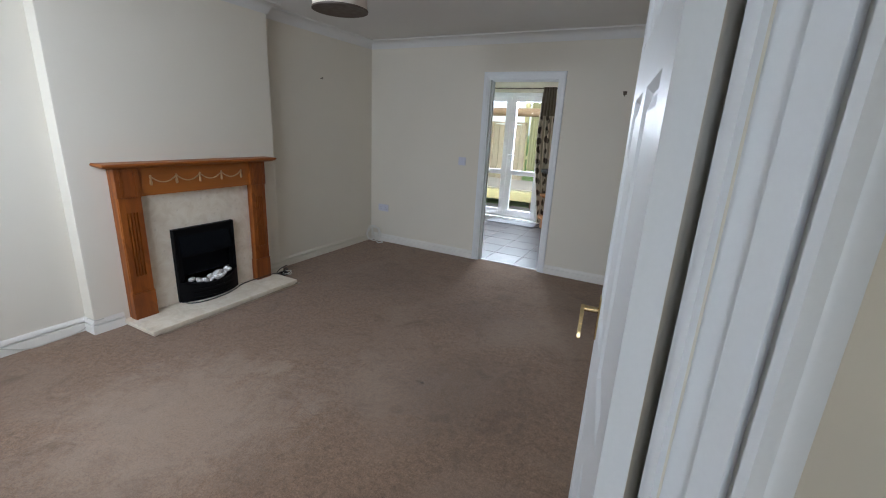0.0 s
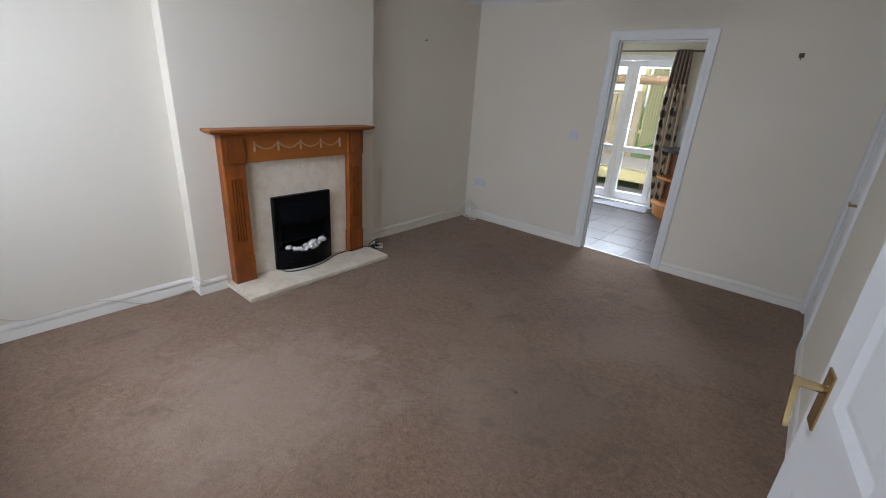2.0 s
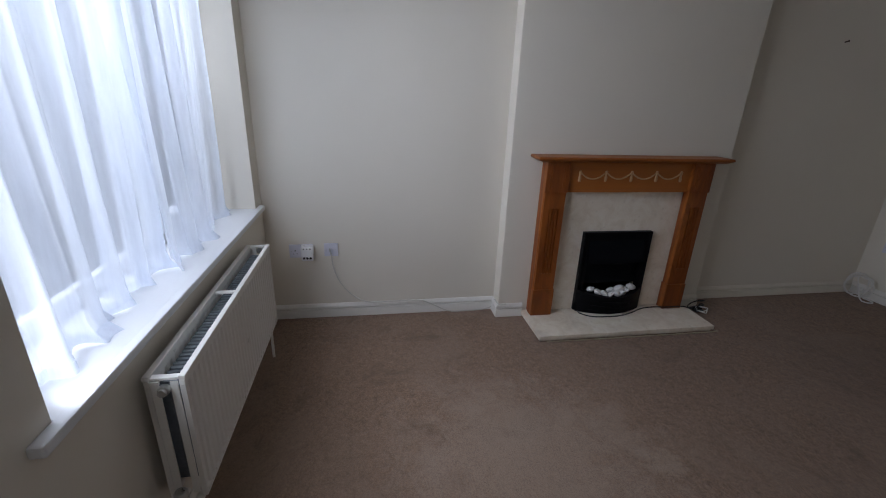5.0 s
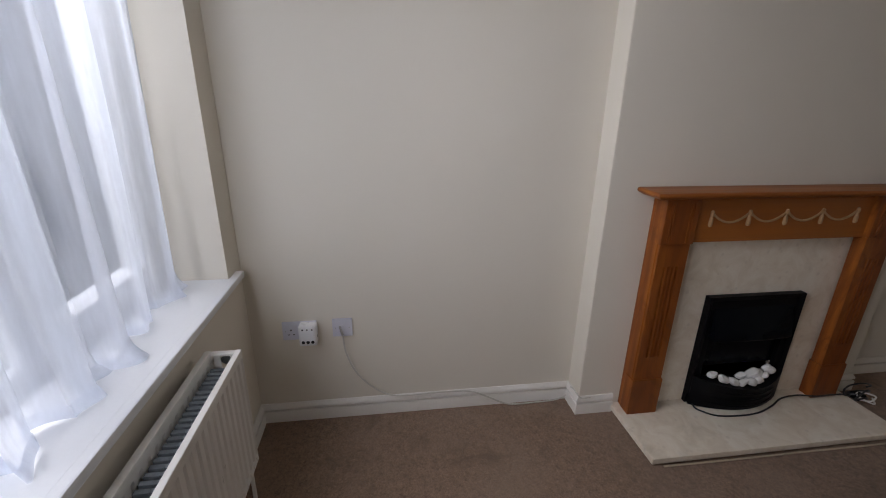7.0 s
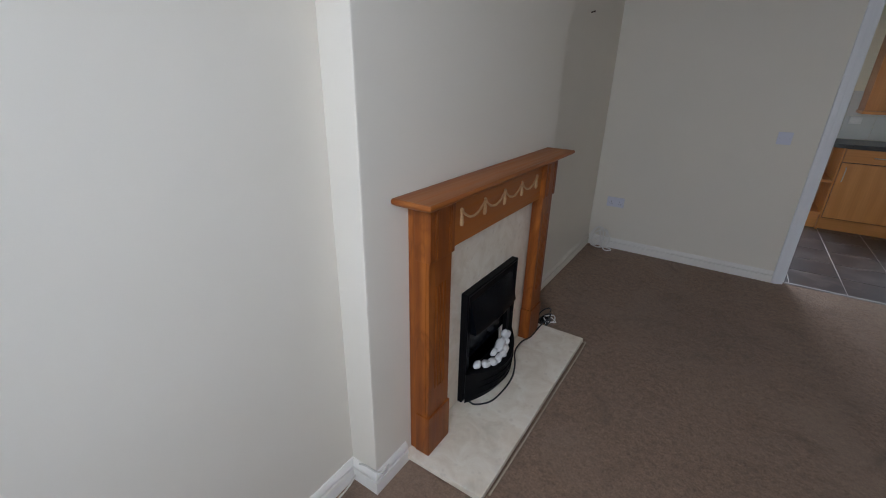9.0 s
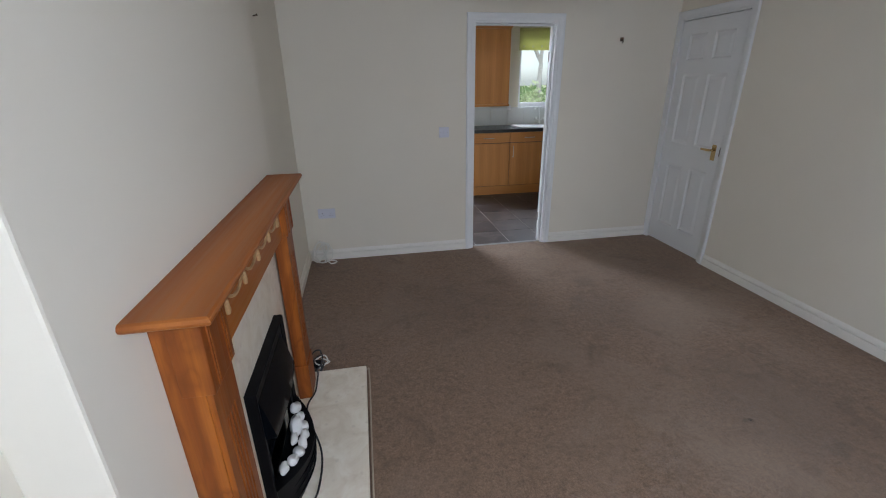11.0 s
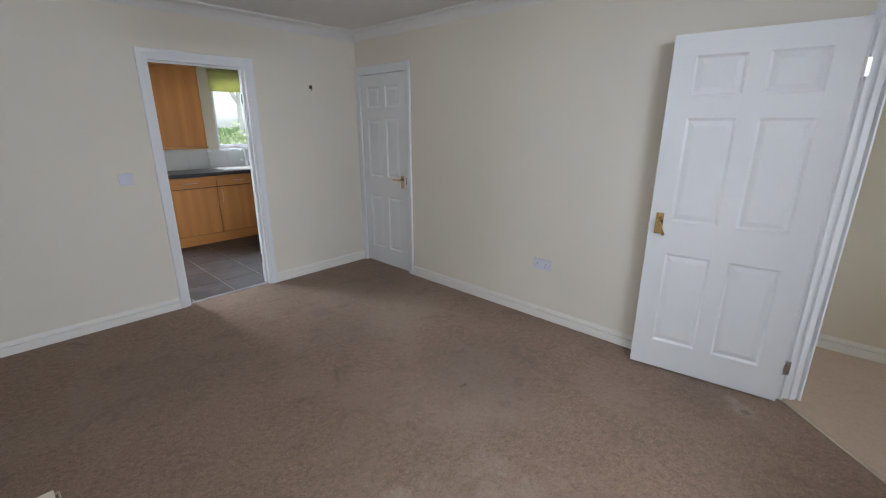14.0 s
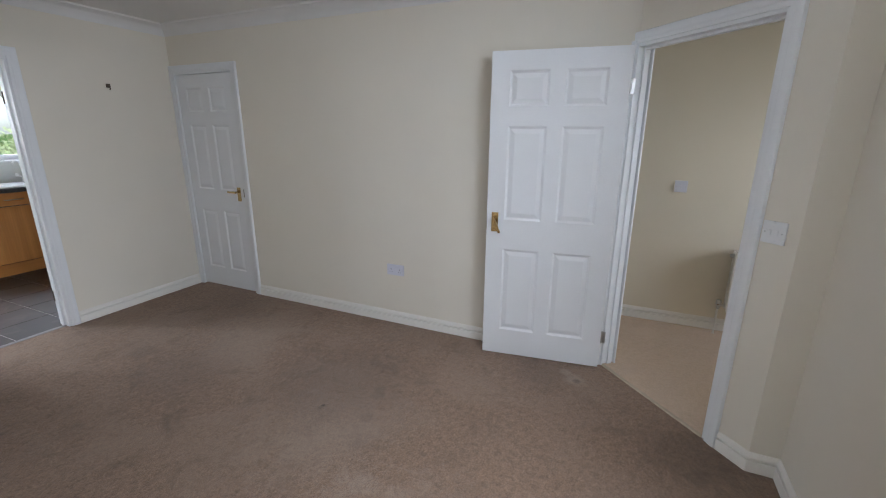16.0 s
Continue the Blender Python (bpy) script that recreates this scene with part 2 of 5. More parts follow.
M_WALL = wall_paint("magnolia_emulsion", (0.785, 0.735, 0.636))
M_WALL_B = wall_paint("hall_cream_emulsion", (0.76, 0.69, 0.56))
M_WALL_K = wall_paint("kitchen_cream_emulsion", (0.78, 0.75, 0.62))
M_CEIL = wall_paint("white_ceiling_emulsion", (0.76, 0.75, 0.73))
M_SKIRT = plain("off_white_satin_paint", (0.83, 0.80, 0.745), 0.38, vary=0.04, grain=90, bump=0.03)
M_GLOSS = plain("white_gloss_paint", (0.80, 0.81, 0.82), 0.46, vary=0.035, grain=140, bump=0.03, Specular_IOR_Level=0.4)
PILE = (0.252, 0.164, 0.108)
# stains and worn spots; the broad marks by the walls simply darken the pile
M_CARPET = carpet("brown_carpet", PILE, (0.302, 0.216, 0.155), [
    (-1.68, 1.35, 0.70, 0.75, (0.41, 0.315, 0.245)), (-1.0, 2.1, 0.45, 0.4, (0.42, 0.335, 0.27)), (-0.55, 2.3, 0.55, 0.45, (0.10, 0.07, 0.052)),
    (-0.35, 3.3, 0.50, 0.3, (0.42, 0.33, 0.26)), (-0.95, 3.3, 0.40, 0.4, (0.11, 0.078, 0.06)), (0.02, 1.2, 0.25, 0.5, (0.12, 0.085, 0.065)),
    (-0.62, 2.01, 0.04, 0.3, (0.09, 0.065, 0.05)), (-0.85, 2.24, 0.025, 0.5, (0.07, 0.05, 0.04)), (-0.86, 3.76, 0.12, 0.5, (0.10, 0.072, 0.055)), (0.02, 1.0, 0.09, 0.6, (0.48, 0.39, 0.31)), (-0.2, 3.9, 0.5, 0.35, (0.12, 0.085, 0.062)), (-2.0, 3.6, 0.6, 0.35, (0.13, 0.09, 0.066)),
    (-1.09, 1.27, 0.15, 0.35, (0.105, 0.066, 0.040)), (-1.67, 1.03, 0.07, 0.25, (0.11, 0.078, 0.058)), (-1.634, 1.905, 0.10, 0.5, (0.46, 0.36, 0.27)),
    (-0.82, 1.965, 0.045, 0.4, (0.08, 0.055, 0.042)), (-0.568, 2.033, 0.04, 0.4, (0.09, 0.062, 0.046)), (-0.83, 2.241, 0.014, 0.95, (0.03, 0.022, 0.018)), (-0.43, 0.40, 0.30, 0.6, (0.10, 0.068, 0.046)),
    (0.005, 0.981, 0.035, 0.8, (0.07, 0.05, 0.038)), (0.08, 1.06, 0.05, 0.6, (0.44, 0.35, 0.27))])
M_CARPET_H = carpet("beige_hall_carpet", (0.56, 0.42, 0.30), (0.62, 0.48, 0.36), (), 0.3)
OAK_L, OAK_D = (0.43, 0.132, 0.016), (0.19, 0.044, 0.005)
M_OAK_Z = wood("orange_oak_upright", OAK_L, OAK_D, 2, 0.42, 1.0, 0.8, 0.2, 0.5)
M_OAK_Y = wood("orange_oak_level", (0.39, 0.126, 0.018), (0.24, 0.064, 0.008), 1, 0.45, 0.6, 0.5, 0.12)
M_OAK_PALE = wood("pale_carved_oak", (0.56, 0.36, 0.18), (0.46, 0.27, 0.12), 1)
M_UNIT_Z = wood("beech_cabinet_upright", (0.60, 0.270, 0.078), (0.48, 0.200, 0.054), 2, 0.35, 0.7, 0.5, 0.16)
M_UNIT_X = wood("beech_cabinet_level", (0.60, 0.270, 0.078), (0.48, 0.200, 0.054), 0, 0.35, 0.7, 0.5, 0.16)
M_UNIT_IN = wood("beech_shelf_inside", (0.42, 0.18, 0.07), (0.30, 0.11, 0.04), 2, 0.4, 0.7)
M_MARBLE = marble("cream_marble")
M_BLACK = plain("black_satin_metal", (0.005, 0.005, 0.006), 0.42, vary=0.2, Specular_IOR_Level=0.09)
M_HOOD = plain("black_hood_enamel", (0.004, 0.004, 0.005), 0.55, vary=0.2, Specular_IOR_Level=0.25)
M_BLACKGLASS = plain("black_fire_glass", (0.004, 0.005, 0.007), 0.2, vary=0.1, bump=0, Specular_IOR_Level=0.09)
M_FUEL = plain("dark_fuel_bed", (0.03, 0.025, 0.022), 0.8, vary=0.4)
M_PEBBLE = plain("white_pebble", (0.80, 0.79, 0.77), 0.55, vary=0.1, grain=40, bump=0.2)
M_BRASS = plain("polished_brass", (0.56, 0.42, 0.21), 0.24, 1.0, vary=0.15)
M_STEEL = plain("brushed_steel", (0.55, 0.55, 0.54), 0.3, 1.0)
M_EDGE = plain("pale_worn_strip", (0.50, 0.41, 0.30), 0.6, vary=0.25)
M_ALU = plain("dull_aluminium", (0.32, 0.31, 0.30), 0.55, 0.8)
M_UPVC = plain("white_upvc", (0.84, 0.85, 0.87), 0.25, vary=0.03, bump=0.02)
M_GLASS = glass("window_glass", (0.97, 0.99, 0.98))
M_SHEER = sheer("white_voile")
M_CURTAIN = leaf_curtain("leaf_print_cloth")
M_PLASTIC = plain("white_switch_plastic", (0.80, 0.80, 0.80), 0.3, vary=0.03, bump=0)
M_PLASTIC_G = plain("greyed_socket_plastic", (0.68, 0.68, 0.75), 0.35, vary=0.03, bump=0)
M_DARK = plain("dark_slot", (0.02, 0.02, 0.022), 0.6, bump=0)
M_CORD_W = plain("off_white_cable", (0.78, 0.76, 0.71), 0.5, vary=0.1, bump=0)
M_CORD_G = plain("grubby_aerial_cable", (0.62, 0.59, 0.53), 0.5, vary=0.15, bump=0)
M_CORD_B = plain("black_cable", (0.015, 0.015, 0.016), 0.45, vary=0.1, bump=0)
M_RAD = plain("cream_white_enamel", (0.80, 0.78, 0.73), 0.32, vary=0.04, grain=24)
M_FIN = plain("dark_grey_fins", (0.20, 0.225, 0.25), 0.6, vary=0.3, grain=90)
M_WORKTOP = plain("dark_speckled_laminate", (0.028, 0.028, 0.03), 0.3, vary=0.5, grain=220)
M_SINK = plain("white_composite_sink", (0.83, 0.84, 0.84), 0.2, vary=0.03, bump=0)
M_TILE_W = plain("glazed_pale_tile", (0.66, 0.67, 0.66), 0.18, vary=0.05)
M_GROUT = plain("grey_grout", (0.50, 0.48, 0.46), 0.85, vary=0.15)
M_SLATE = slate("slate_look_tile")
M_BLIND = blind_cloth("lime_green_blind", (0.60, 0.60, 0.29))
M_MAT = ground_mix("grey_door_mat", (0.20, 0.20, 0.22), (0.34, 0.34, 0.36), 160, 0.95, 0.5, 0.004)
M_SHADE = plain("cream_lamp_shade", (0.74, 0.66, 0.58), 0.8, vary=0.05, grain=200)
M_SHADE_RIM = plain("dark_shade_rim", (0.10, 0.075, 0.06), 0.6)
M_RUST = plain("dull_brown_metal", (0.10, 0.075, 0.055), 0.5, 0.7)
M_PAVING = ground_mix("buff_paving", (0.42, 0.36, 0.22), (0.58, 0.52, 0.36), 12, 0.9, 0.3, 0.01)
M_GRASS = ground_mix("lawn_grass", (0.085, 0.16, 0.035), (0.17, 0.27, 0.06), 30, 0.95, 0.8, 0.04)
M_GRAVEL = ground_mix("dark_gravel", (0.05, 0.045, 0.04), (0.22, 0.2, 0.17), 60, 0.95, 0.9, 0.03)
M_DECK = rough_timber("grey_deck_board", (0.42, 0.36, 0.29), (0.25, 0.2, 0.155), 0)
M_SLEEPER = rough_timber("yellow_sleeper", (0.52, 0.44, 0.22), (0.34, 0.27, 0.12), 0)
M_FENCE = rough_timber("weathered_fence_board", (0.48, 0.39, 0.25), (0.26, 0.19, 0.115), 2)
M_FENCE_Y = rough_timber("new_yellow_fence_board", (0.66, 0.58, 0.28), (0.50, 0.41, 0.17), 2)
M_BEAM = rough_timber("brown_beam", (0.30, 0.19, 0.10), (0.17, 0.10, 0.05), 0)
M_BRICK = ground_mix("pale_render", (0.46, 0.45, 0.44), (0.56, 0.55, 0.53), 8, 0.9, 0.2, 0.01)
M_ROOF = ground_mix("grey_roof_tile", (0.12, 0.12, 0.125), (0.2, 0.195, 0.19), 10, 0.85)
M_ASPHALT = ground_mix("asphalt", (0.04, 0.04, 0.042), (0.075, 0.075, 0.075), 50, 0.9)
M_BARK = ground_mix("pale_bark", (0.34, 0.31, 0.27), (0.55, 0.52, 0.47), 14, 0.9)
M_LEAF = leafy("hedge_leaf", (0.05, 0.10, 0.025), (0.14, 0.2, 0.06))
M_LEAF_P = leafy("pale_spring_leaf", (0.40, 0.48, 0.22), (0.62, 0.66, 0.42))

# ---- mesh helpers ----
def box(bm, x0, x1, y0, y1, z0, z1, bevel=0.0, m=None):
    """A block, with its edges rounded where bevel is given."""
    r = bmesh.ops.create_cube(bm, size=1.0)
    verts = r["verts"]
    bmesh.ops.scale(bm, verts=verts, vec=(x1 - x0, y1 - y0, z1 - z0))
    bmesh.ops.translate(bm, verts=verts, vec=((x0 + x1) / 2, (y0 + y1) / 2, (z0 + z1) / 2))
    if bevel:
        edges = list({e for v in verts for e in v.link_edges})
        out = bmesh.ops.bevel(bm, geom=edges, offset=bevel, segments=2, affect='EDGES', profile=0.6)
        verts = list({v for f in out["faces"] for v in f.verts} | {v for v in verts if v.is_valid})
    if m is not None:
        bmesh.ops.transform(bm, matrix=m, verts=verts)
    return verts


def sweep(bm, pts, profile, up, closed=False):
    """Carry a profile of (side, rise) along a polyline with mitred corners; side is to the left of the way seen against up."""
    pts, up = [Vector(p) for p in pts], Vector(up).normalized()
    n, rings = len(pts), []
    for i, p in enumerate(pts):
        a = pts[i - 1] if i or closed else None
        b = pts[(i + 1) % n] if i < n - 1 or closed else None
        d0 = (p - a).normalized() if a is not None else None
        d1 = (b - p).normalized() if b is not None else None
        d0, d1 = d0 or d1, d1 or d0
        s0, s1 = up.cross(d0), up.cross(d1)
        side = s0 + s1
        side = side / max(0.2, side.dot(s0))
        rings.append([bm.verts.new(p + side * s + up * r) for s, r in profile])
    k = len(profile)
    for i in range(n if closed else n - 1):
        a, b = rings[i], rings[(i + 1) % n]
        for j in range(k):
            bm.faces.new((a[j], b[j], b[(j + 1) % k], a[(j + 1) % k]))
    if not closed:
        bm.faces.new(rings[0][::-1])
        bm.faces.new(rings[-1])
    bmesh.ops.recalc_face_normals(bm, faces=bm.faces[:])


def tube(bm, pts, radius, seg=8, closed=False):
    """A round cord or bar along a smooth line of points."""
    pts = [Vector(p) for p in pts]
    n, rings, ref = len(pts), [], Vector((0.13, 0.31, 0.94))
    for i, p in enumerate(pts):
        a, b = pts[max(i - 1, 0)], pts[min(i + 1, n - 1)]
        if closed:
            a, b = pts[i - 1], pts[(i + 1) % n]
        d = (b - a).normalized()
        u = ref - d * ref.dot(d)
        u.normalize()
        ref, v = u, d.cross(u)
        rings.append([bm.verts.new(p + (u * math.cos(t) + v * math.sin(t)) * radius) for t in (2 * math.pi * j / seg for j in range(seg))])
    for i in range(n if closed else n - 1):
        a, b = rings[i], rings[(i + 1) % n]
        for j in range(seg):
            bm.faces.new((a[j], a[(j + 1) % seg], b[(j + 1) % seg], b[j]))
    if not closed:
        bm.faces.new(rings[0][::-1])
        bm.faces.new(rings[-1])


def smooth_line(pts, steps=6):
    """Points of a curve that passes through all the given ones."""
    p = [Vector(q) for q in pts]
    p = [2 * p[0] - p[1]] + p + [2 * p[-1] - p[-2]]
    out = []
    for i in range(1, len(p) - 2):
        for k in range(steps):
            t = k / steps
            out.append(0.5 * (2 * p[i] + (p[i + 1] - p[i - 1]) * t + (2 * p[i - 1] - 5 * p[i] + 4 * p[i + 1] - p[i + 2]) * t ** 2 + (3 * p[i] - p[i - 1] - 3 * p[i + 1] + p[i + 2]) * t ** 3))
    return out + [p[-2]]


def lathe(bm, profile, m=None, seg=20):
    """Turn a line of (radius, height) about the z axis, then place it by m."""
    rings = []
    for r, z in profile:
        rings.append([bm.verts.new((r * math.cos(2 * math.pi * j / seg), r * math.sin(2 * math.pi * j / seg), z)) for j in range(seg)])
    for a, b in zip(rings, rings[1:]):
        for j in range(seg):
            bm.faces.new((a[j], a[(j + 1) % seg], b[(j + 1) % seg], b[j]))
    bm.faces.new(rings[0][::-1])
    bm.faces.new(rings[-1])
    verts = [v for r in rings for v in r]
    if m is not None:
        bmesh.ops.transform(bm, matrix=m, verts=verts)


def prism(bm, outline, z0, z1):
    """An upright block over a plan outline."""
    low = [bm.verts.new((x, y, z0)) for x, y in outline]
    top = [bm.verts.new((x, y, z1)) for x, y in outline]
    n = len(outline)
    bm.faces.new(low[::-1])
    bm.faces.new(top)
    for i in range(n):
        bm.faces.new((low[i], low[(i + 1) % n], top[(i + 1) % n], top[i]))
    bmesh.ops.recalc_face_normals(bm, faces=bm.faces[:])


def part(name, bm, material, parent=None, label="", smooth=False):
    """Link a bmesh as one mesh object, under a thing or a part; its points are in the thing's own space, or the world's for things that stand square."""
    me = bpy.data.meshes.new(name)
    bm.normal_update()
    bm.to_mesh(me)
    bm.free()
    me.materials.append(material)
    if smooth:
        me.shade_smooth()
        me.set_sharp_from_angle(angle=radians(40))
    ob = new(name, me)
    if parent is not None:
        ob.parent = parent
        if not parent.get("own_space"):
            ob.matrix_parent_inverse = parent.matrix_world.inverted()
        else:
            ob["own_space"] = 1
    if label:
        ob["label"] = label
    return ob


def block(name, mat, parent, x0, x1, y0, y1, z0, z1, bevel=0.0, label=""):
    bm = bmesh.new()
    box(bm, x0, x1, y0, y1, z0, z1, bevel)
    return part(name, bm, mat, parent, label)


def thing(name, at, label, category, group="", matrix=None):
    """An Empty at a thing's base. With a matrix its parts are built in the thing's own space."""
    ob = new(name)
    ob.empty_display_size = 0.1
    if matrix is not None:
        ob.matrix_world = matrix
        ob["own_space"] = 1
    else:
        ob.location = at
    bpy.context.view_layer.update()
    return tagged(ob, label, category, group)


def structure(name, bm, mat, label, category, smooth=False):
    return tagged(part(name, bm, mat, None, "", smooth), label, category, "", "structure")


def wall_blocks(bm, along, a0, a1, t0, t1, z0, z1, holes, m=None):
    """A wall that runs along x or y, from a0 to a1, t0 to t1 thick, with openings (from, to, bottom, top) through it."""
    def put(p0, p1, q0, q1):
        if p1 - p0 > 1e-4 and q1 - q0 > 1e-4:
            if along == "x":
                box(bm, p0, p1, t0, t1, q0, q1, 0, m)
            else:
                box(bm, t0, t1, p0, p1, q0, q1, 0, m)
    at = a0
    for h0, h1, b, t in sorted(holes):
        put(at, h0, z0, z1)
        put(h0, h1, z0, b)
        put(h0, h1, t, z1)
        at = h1
    put(at, a1, z0, z1)


# ---- plan, in metres ----
W, E, S, N = -3.06, 0.28, 0.07, 4.67           # room walls
B0, B1, BF = 1.56, 3.09, -2.94                 # chimney breast: sides and face
H = 2.345                                      # ceiling
CORNER = Vector((0.28, 0.856, 0))              # where the splayed wall meets the east wall
SPLAY = Vector((-0.717, -0.697, 0)).normalized()
SPLAY_END = CORNER + SPLAY * 0.96                # from here a short return runs to the south wall
DIAG = Matrix.Translation(CORNER) @ Matrix.Rotation(math.atan2(SPLAY.y, SPLAY.x), 4, 'Z')   # own x along the splay; own +y faces the hall
KN = 7.12                                      # kitchen's far wall
HALL_E = 1.20
WIN = (-2.92, -1.245, 0.78, 2.10)
KDOOR = (-1.573, -0.827, 0.0, 1.953)
CUP = (3.905, 4.645, 0.0, 1.975)
FRENCH = (-2.82, -1.58, 0.0, 2.03)
KWIN = (-0.265, 0.85, 1.14, 2.14)
HDOOR = (-0.030, 0.768, 0.0, 1.955)
SPLAY_T = 0.088                                # thickness of the splayed wall

# ---- large structure ----
bm = bmesh.new()
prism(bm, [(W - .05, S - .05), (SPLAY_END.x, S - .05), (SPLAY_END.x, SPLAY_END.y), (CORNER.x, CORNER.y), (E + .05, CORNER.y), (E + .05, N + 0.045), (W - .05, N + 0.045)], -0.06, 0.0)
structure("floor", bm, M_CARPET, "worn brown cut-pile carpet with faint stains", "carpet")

bm = bmesh.new()
wall_blocks(bm, "x", W - 0.12, SPLAY_END.x, S - 0.30, S, 0, H, [WIN])
structure("wall_south", bm, M_WALL, "magnolia painted wall round the front window", "wall")
bm = bmesh.new()
wall_blocks(bm, "y", S, N, W - 0.12, W, 0, H, [])
structure("wall_west", bm, M_WALL, "magnolia painted alcove wall", "wall")
bm = bmesh.new()
box(bm, W - 0.002, BF, B0, B1, 0, H, 0.006)
structure("chimney_breast", bm, M_WALL, "magnolia painted chimney breast", "wall")
bm = bmesh.new()
wall_blocks(bm, "x", W - 0.12, 1.52, N, N + 0.12, 0, H + 0.02, [KDOOR])
structure("wall_north", bm, M_WALL, "magnolia painted wall with kitchen doorway", "wall")
bm = bmesh.new()
wall_blocks(bm, "y", CORNER.y, N, E, E + 0.10, 0, H, [CUP])
structure("wall_east", bm, M_WALL, "magnolia painted wall with cupboard door", "wall")
bm = bmesh.new()
wall_blocks(bm, "x", -0.02, (SPLAY_END - CORNER).length, 0.0, SPLAY_T, 0, H, [HDOOR], DIAG)
structure("wall_splayed", bm, M_WALL, "magnolia painted splayed wall with hall doorway", "wall")
bm = bmesh.new()
BACK = SPLAY_END + Vector((-SPLAY.y, SPLAY.x, 0)) * SPLAY_T
prism(bm, [(SPLAY_END.x, S - 0.3), (SPLAY_END.x + 0.10, S - 0.3), (BACK.x, BACK.y), (SPLAY_END.x, SPLAY_END.y)], 0, H)
structure("wall_return", bm, M_WALL, "magnolia painted short return wall", "wall")
bm = bmesh.new()
box(bm, W - 0.12, E + 0.1, S - 0.3, N, H, H + 0.1)
structure("ceiling", bm, M_CEIL, "plain white ceiling", "ceiling")

ROOM = [(W, S), (SPLAY_END.x, S), (SPLAY_END.x, SPLAY_END.y), (CORNER.x, CORNER.y), (E, N), (W, N), (W, B1), (BF, B1), (BF, B0), (W, B0)]
bm = bmesh.new()
cove = [(0.0, H), (0.0, H - 0.085), (0.006, H - 0.088), (0.010, H - 0.078), (0.018, H - 0.060), (0.032, H - 0.040), (0.052, H - 0.024), (0.074, H - 0.014), (0.082, H - 0.012), (0.086, H - 0.004), (0.086, H)]
sweep(bm, [(x, y, 0) for x, y in ROOM], cove, (0, 0, 1), True)
structure("coving", bm, M_CEIL, "white plaster coving round the ceiling", "coving", True)

SKIRT = [(0.0, 0.0), (0.016, 0.0), (0.016, 0.056), (0.0158, 0.0568), (0.002, 0.0578), (0.002, 0.0674), (0.0148, 0.0688), (0.0150, 0.076), (0.011, 0.083), (0.007, 0.090), (0.004, 0.0945), (0.0, 0.095)]


def skirting(points, paint=None):
    bm = bmesh.new()
    sweep(bm, [(x, y, 0.0) for x, y in points], SKIRT, (0, 0, 1))
    structure("baseboard", bm, paint or M_SKIRT, ("wall-coloured" if paint else "white gloss") + " skirting board with moulded top", "skirting board", True)


def on_diag(s, d=0.0):
    return DIAG @ Vector((s, d, 0))


R0 = on_diag(0.818)
# the alcove run takes the wall's own colour
skirting([(W, N - 1e-3), (W, B1), (BF, B1), (BF, 2.963)], M_WALL)
skirting([(BF, 1.733), (BF, B0), (W, B0), (W, S), (SPLAY_END.x, S), (SPLAY_END.x, SPLAY_END.y), (R0.x, R0.y)])
skirting([(E, CORNER.y + 0.05), (E, CUP[0] - 0.052)])
skirting([(E - 0.001, N), (KDOOR[1] + 0.047, N)])
skirting([(KDOOR[0] - 0.047, N), (W + 0.001, N)])

ARCH = [(0.0, 0.0), (0.0, 0.010), (0.006, 0.013), (0.020, 0.013), (0.024, 0.017), (0.046, 0.019), (0.054, 0.017), (0.058, 0.010), (0.058, 0.0)]


def architrave(m, x0, x1, top, label):
    """Moulded trim round an opening; m carries x along the wall, z up and -y out of it."""
    bm = bmesh.new()
    pts = [m @ Vector(p) for p in ((x0, 0, 0), (x0, 0, top), (x1, 0, top), (x1, 0, 0))]
    out = (m.to_3x3() @ Vector((0, -1, 0)))
    sweep(bm, pts, ARCH, out)
    structure("trim", bm, M_GLOSS, label, "architrave", True)


def lining(m, x0, x1, top, depth, label, stop=None, proud=0.002):
    """Door lining with a planted stop, in an opening of a wall whose face is at y = 0 and which goes to y = depth."""
    bm = bmesh.new()
    t, e = 0.028, 0.002
    box(bm, x0, x0 + t, -proud, depth + e, 0, top, 0.0015, m)
    box(bm, x1 - t, x1, -e, depth + e, 0, top, 0.0015, m)
    box(bm, x0 + t, x1 - t, -e, depth + e, top - t, top, 0.0015, m)
    if stop:
        s0, s1 = stop
        box(bm, x0 + t, x0 + t + 0.012, s0, s1, 0, top - t, 0.0015, m)
        box(bm, x1 - t - 0.012, x1 - t, s0, s1, 0, top - t, 0.0015, m)
        box(bm, x0 + t + 0.012, x1 - t - 0.012, s0, s1, top - t - 0.012, top - t, 0.0015, m)
    return structure("trim", bm, M_GLOSS, label, "door frame")


KD_M = Matrix.Translation((0, N, 0))
kitchen_lining = lining(KD_M, KDOOR[0], KDOOR[1], KDOOR[3], 0.12, "white gloss lining of the kitchen doorway", (0.045, 0.08))
architrave(KD_M, KDOOR[0] + 0.012, KDOOR[1] - 0.012, KDOOR[3] - 0.012, "white moulded architrave round the kitchen doorway")
CUP_M = Matrix.Translation((E, 0, 0)) @ Matrix.Rotation(radians(-90), 4, 'Z')      # own x runs to -y
lining(CUP_M, -CUP[1], -CUP[0], CUP[3], 0.10, "white gloss lining of the cupboard doorway", (0.042, 0.075))
architrave(CUP_M, -CUP[1] + 0.03, -CUP[0] - 0.012, CUP[3] - 0.012, "white moulded architrave round the cupboard door")
lining(DIAG, HDOOR[0], HDOOR[1], HDOOR[3], SPLAY_T, "white gloss lining of the hall doorway", (0.040, 0.072), 0.028)
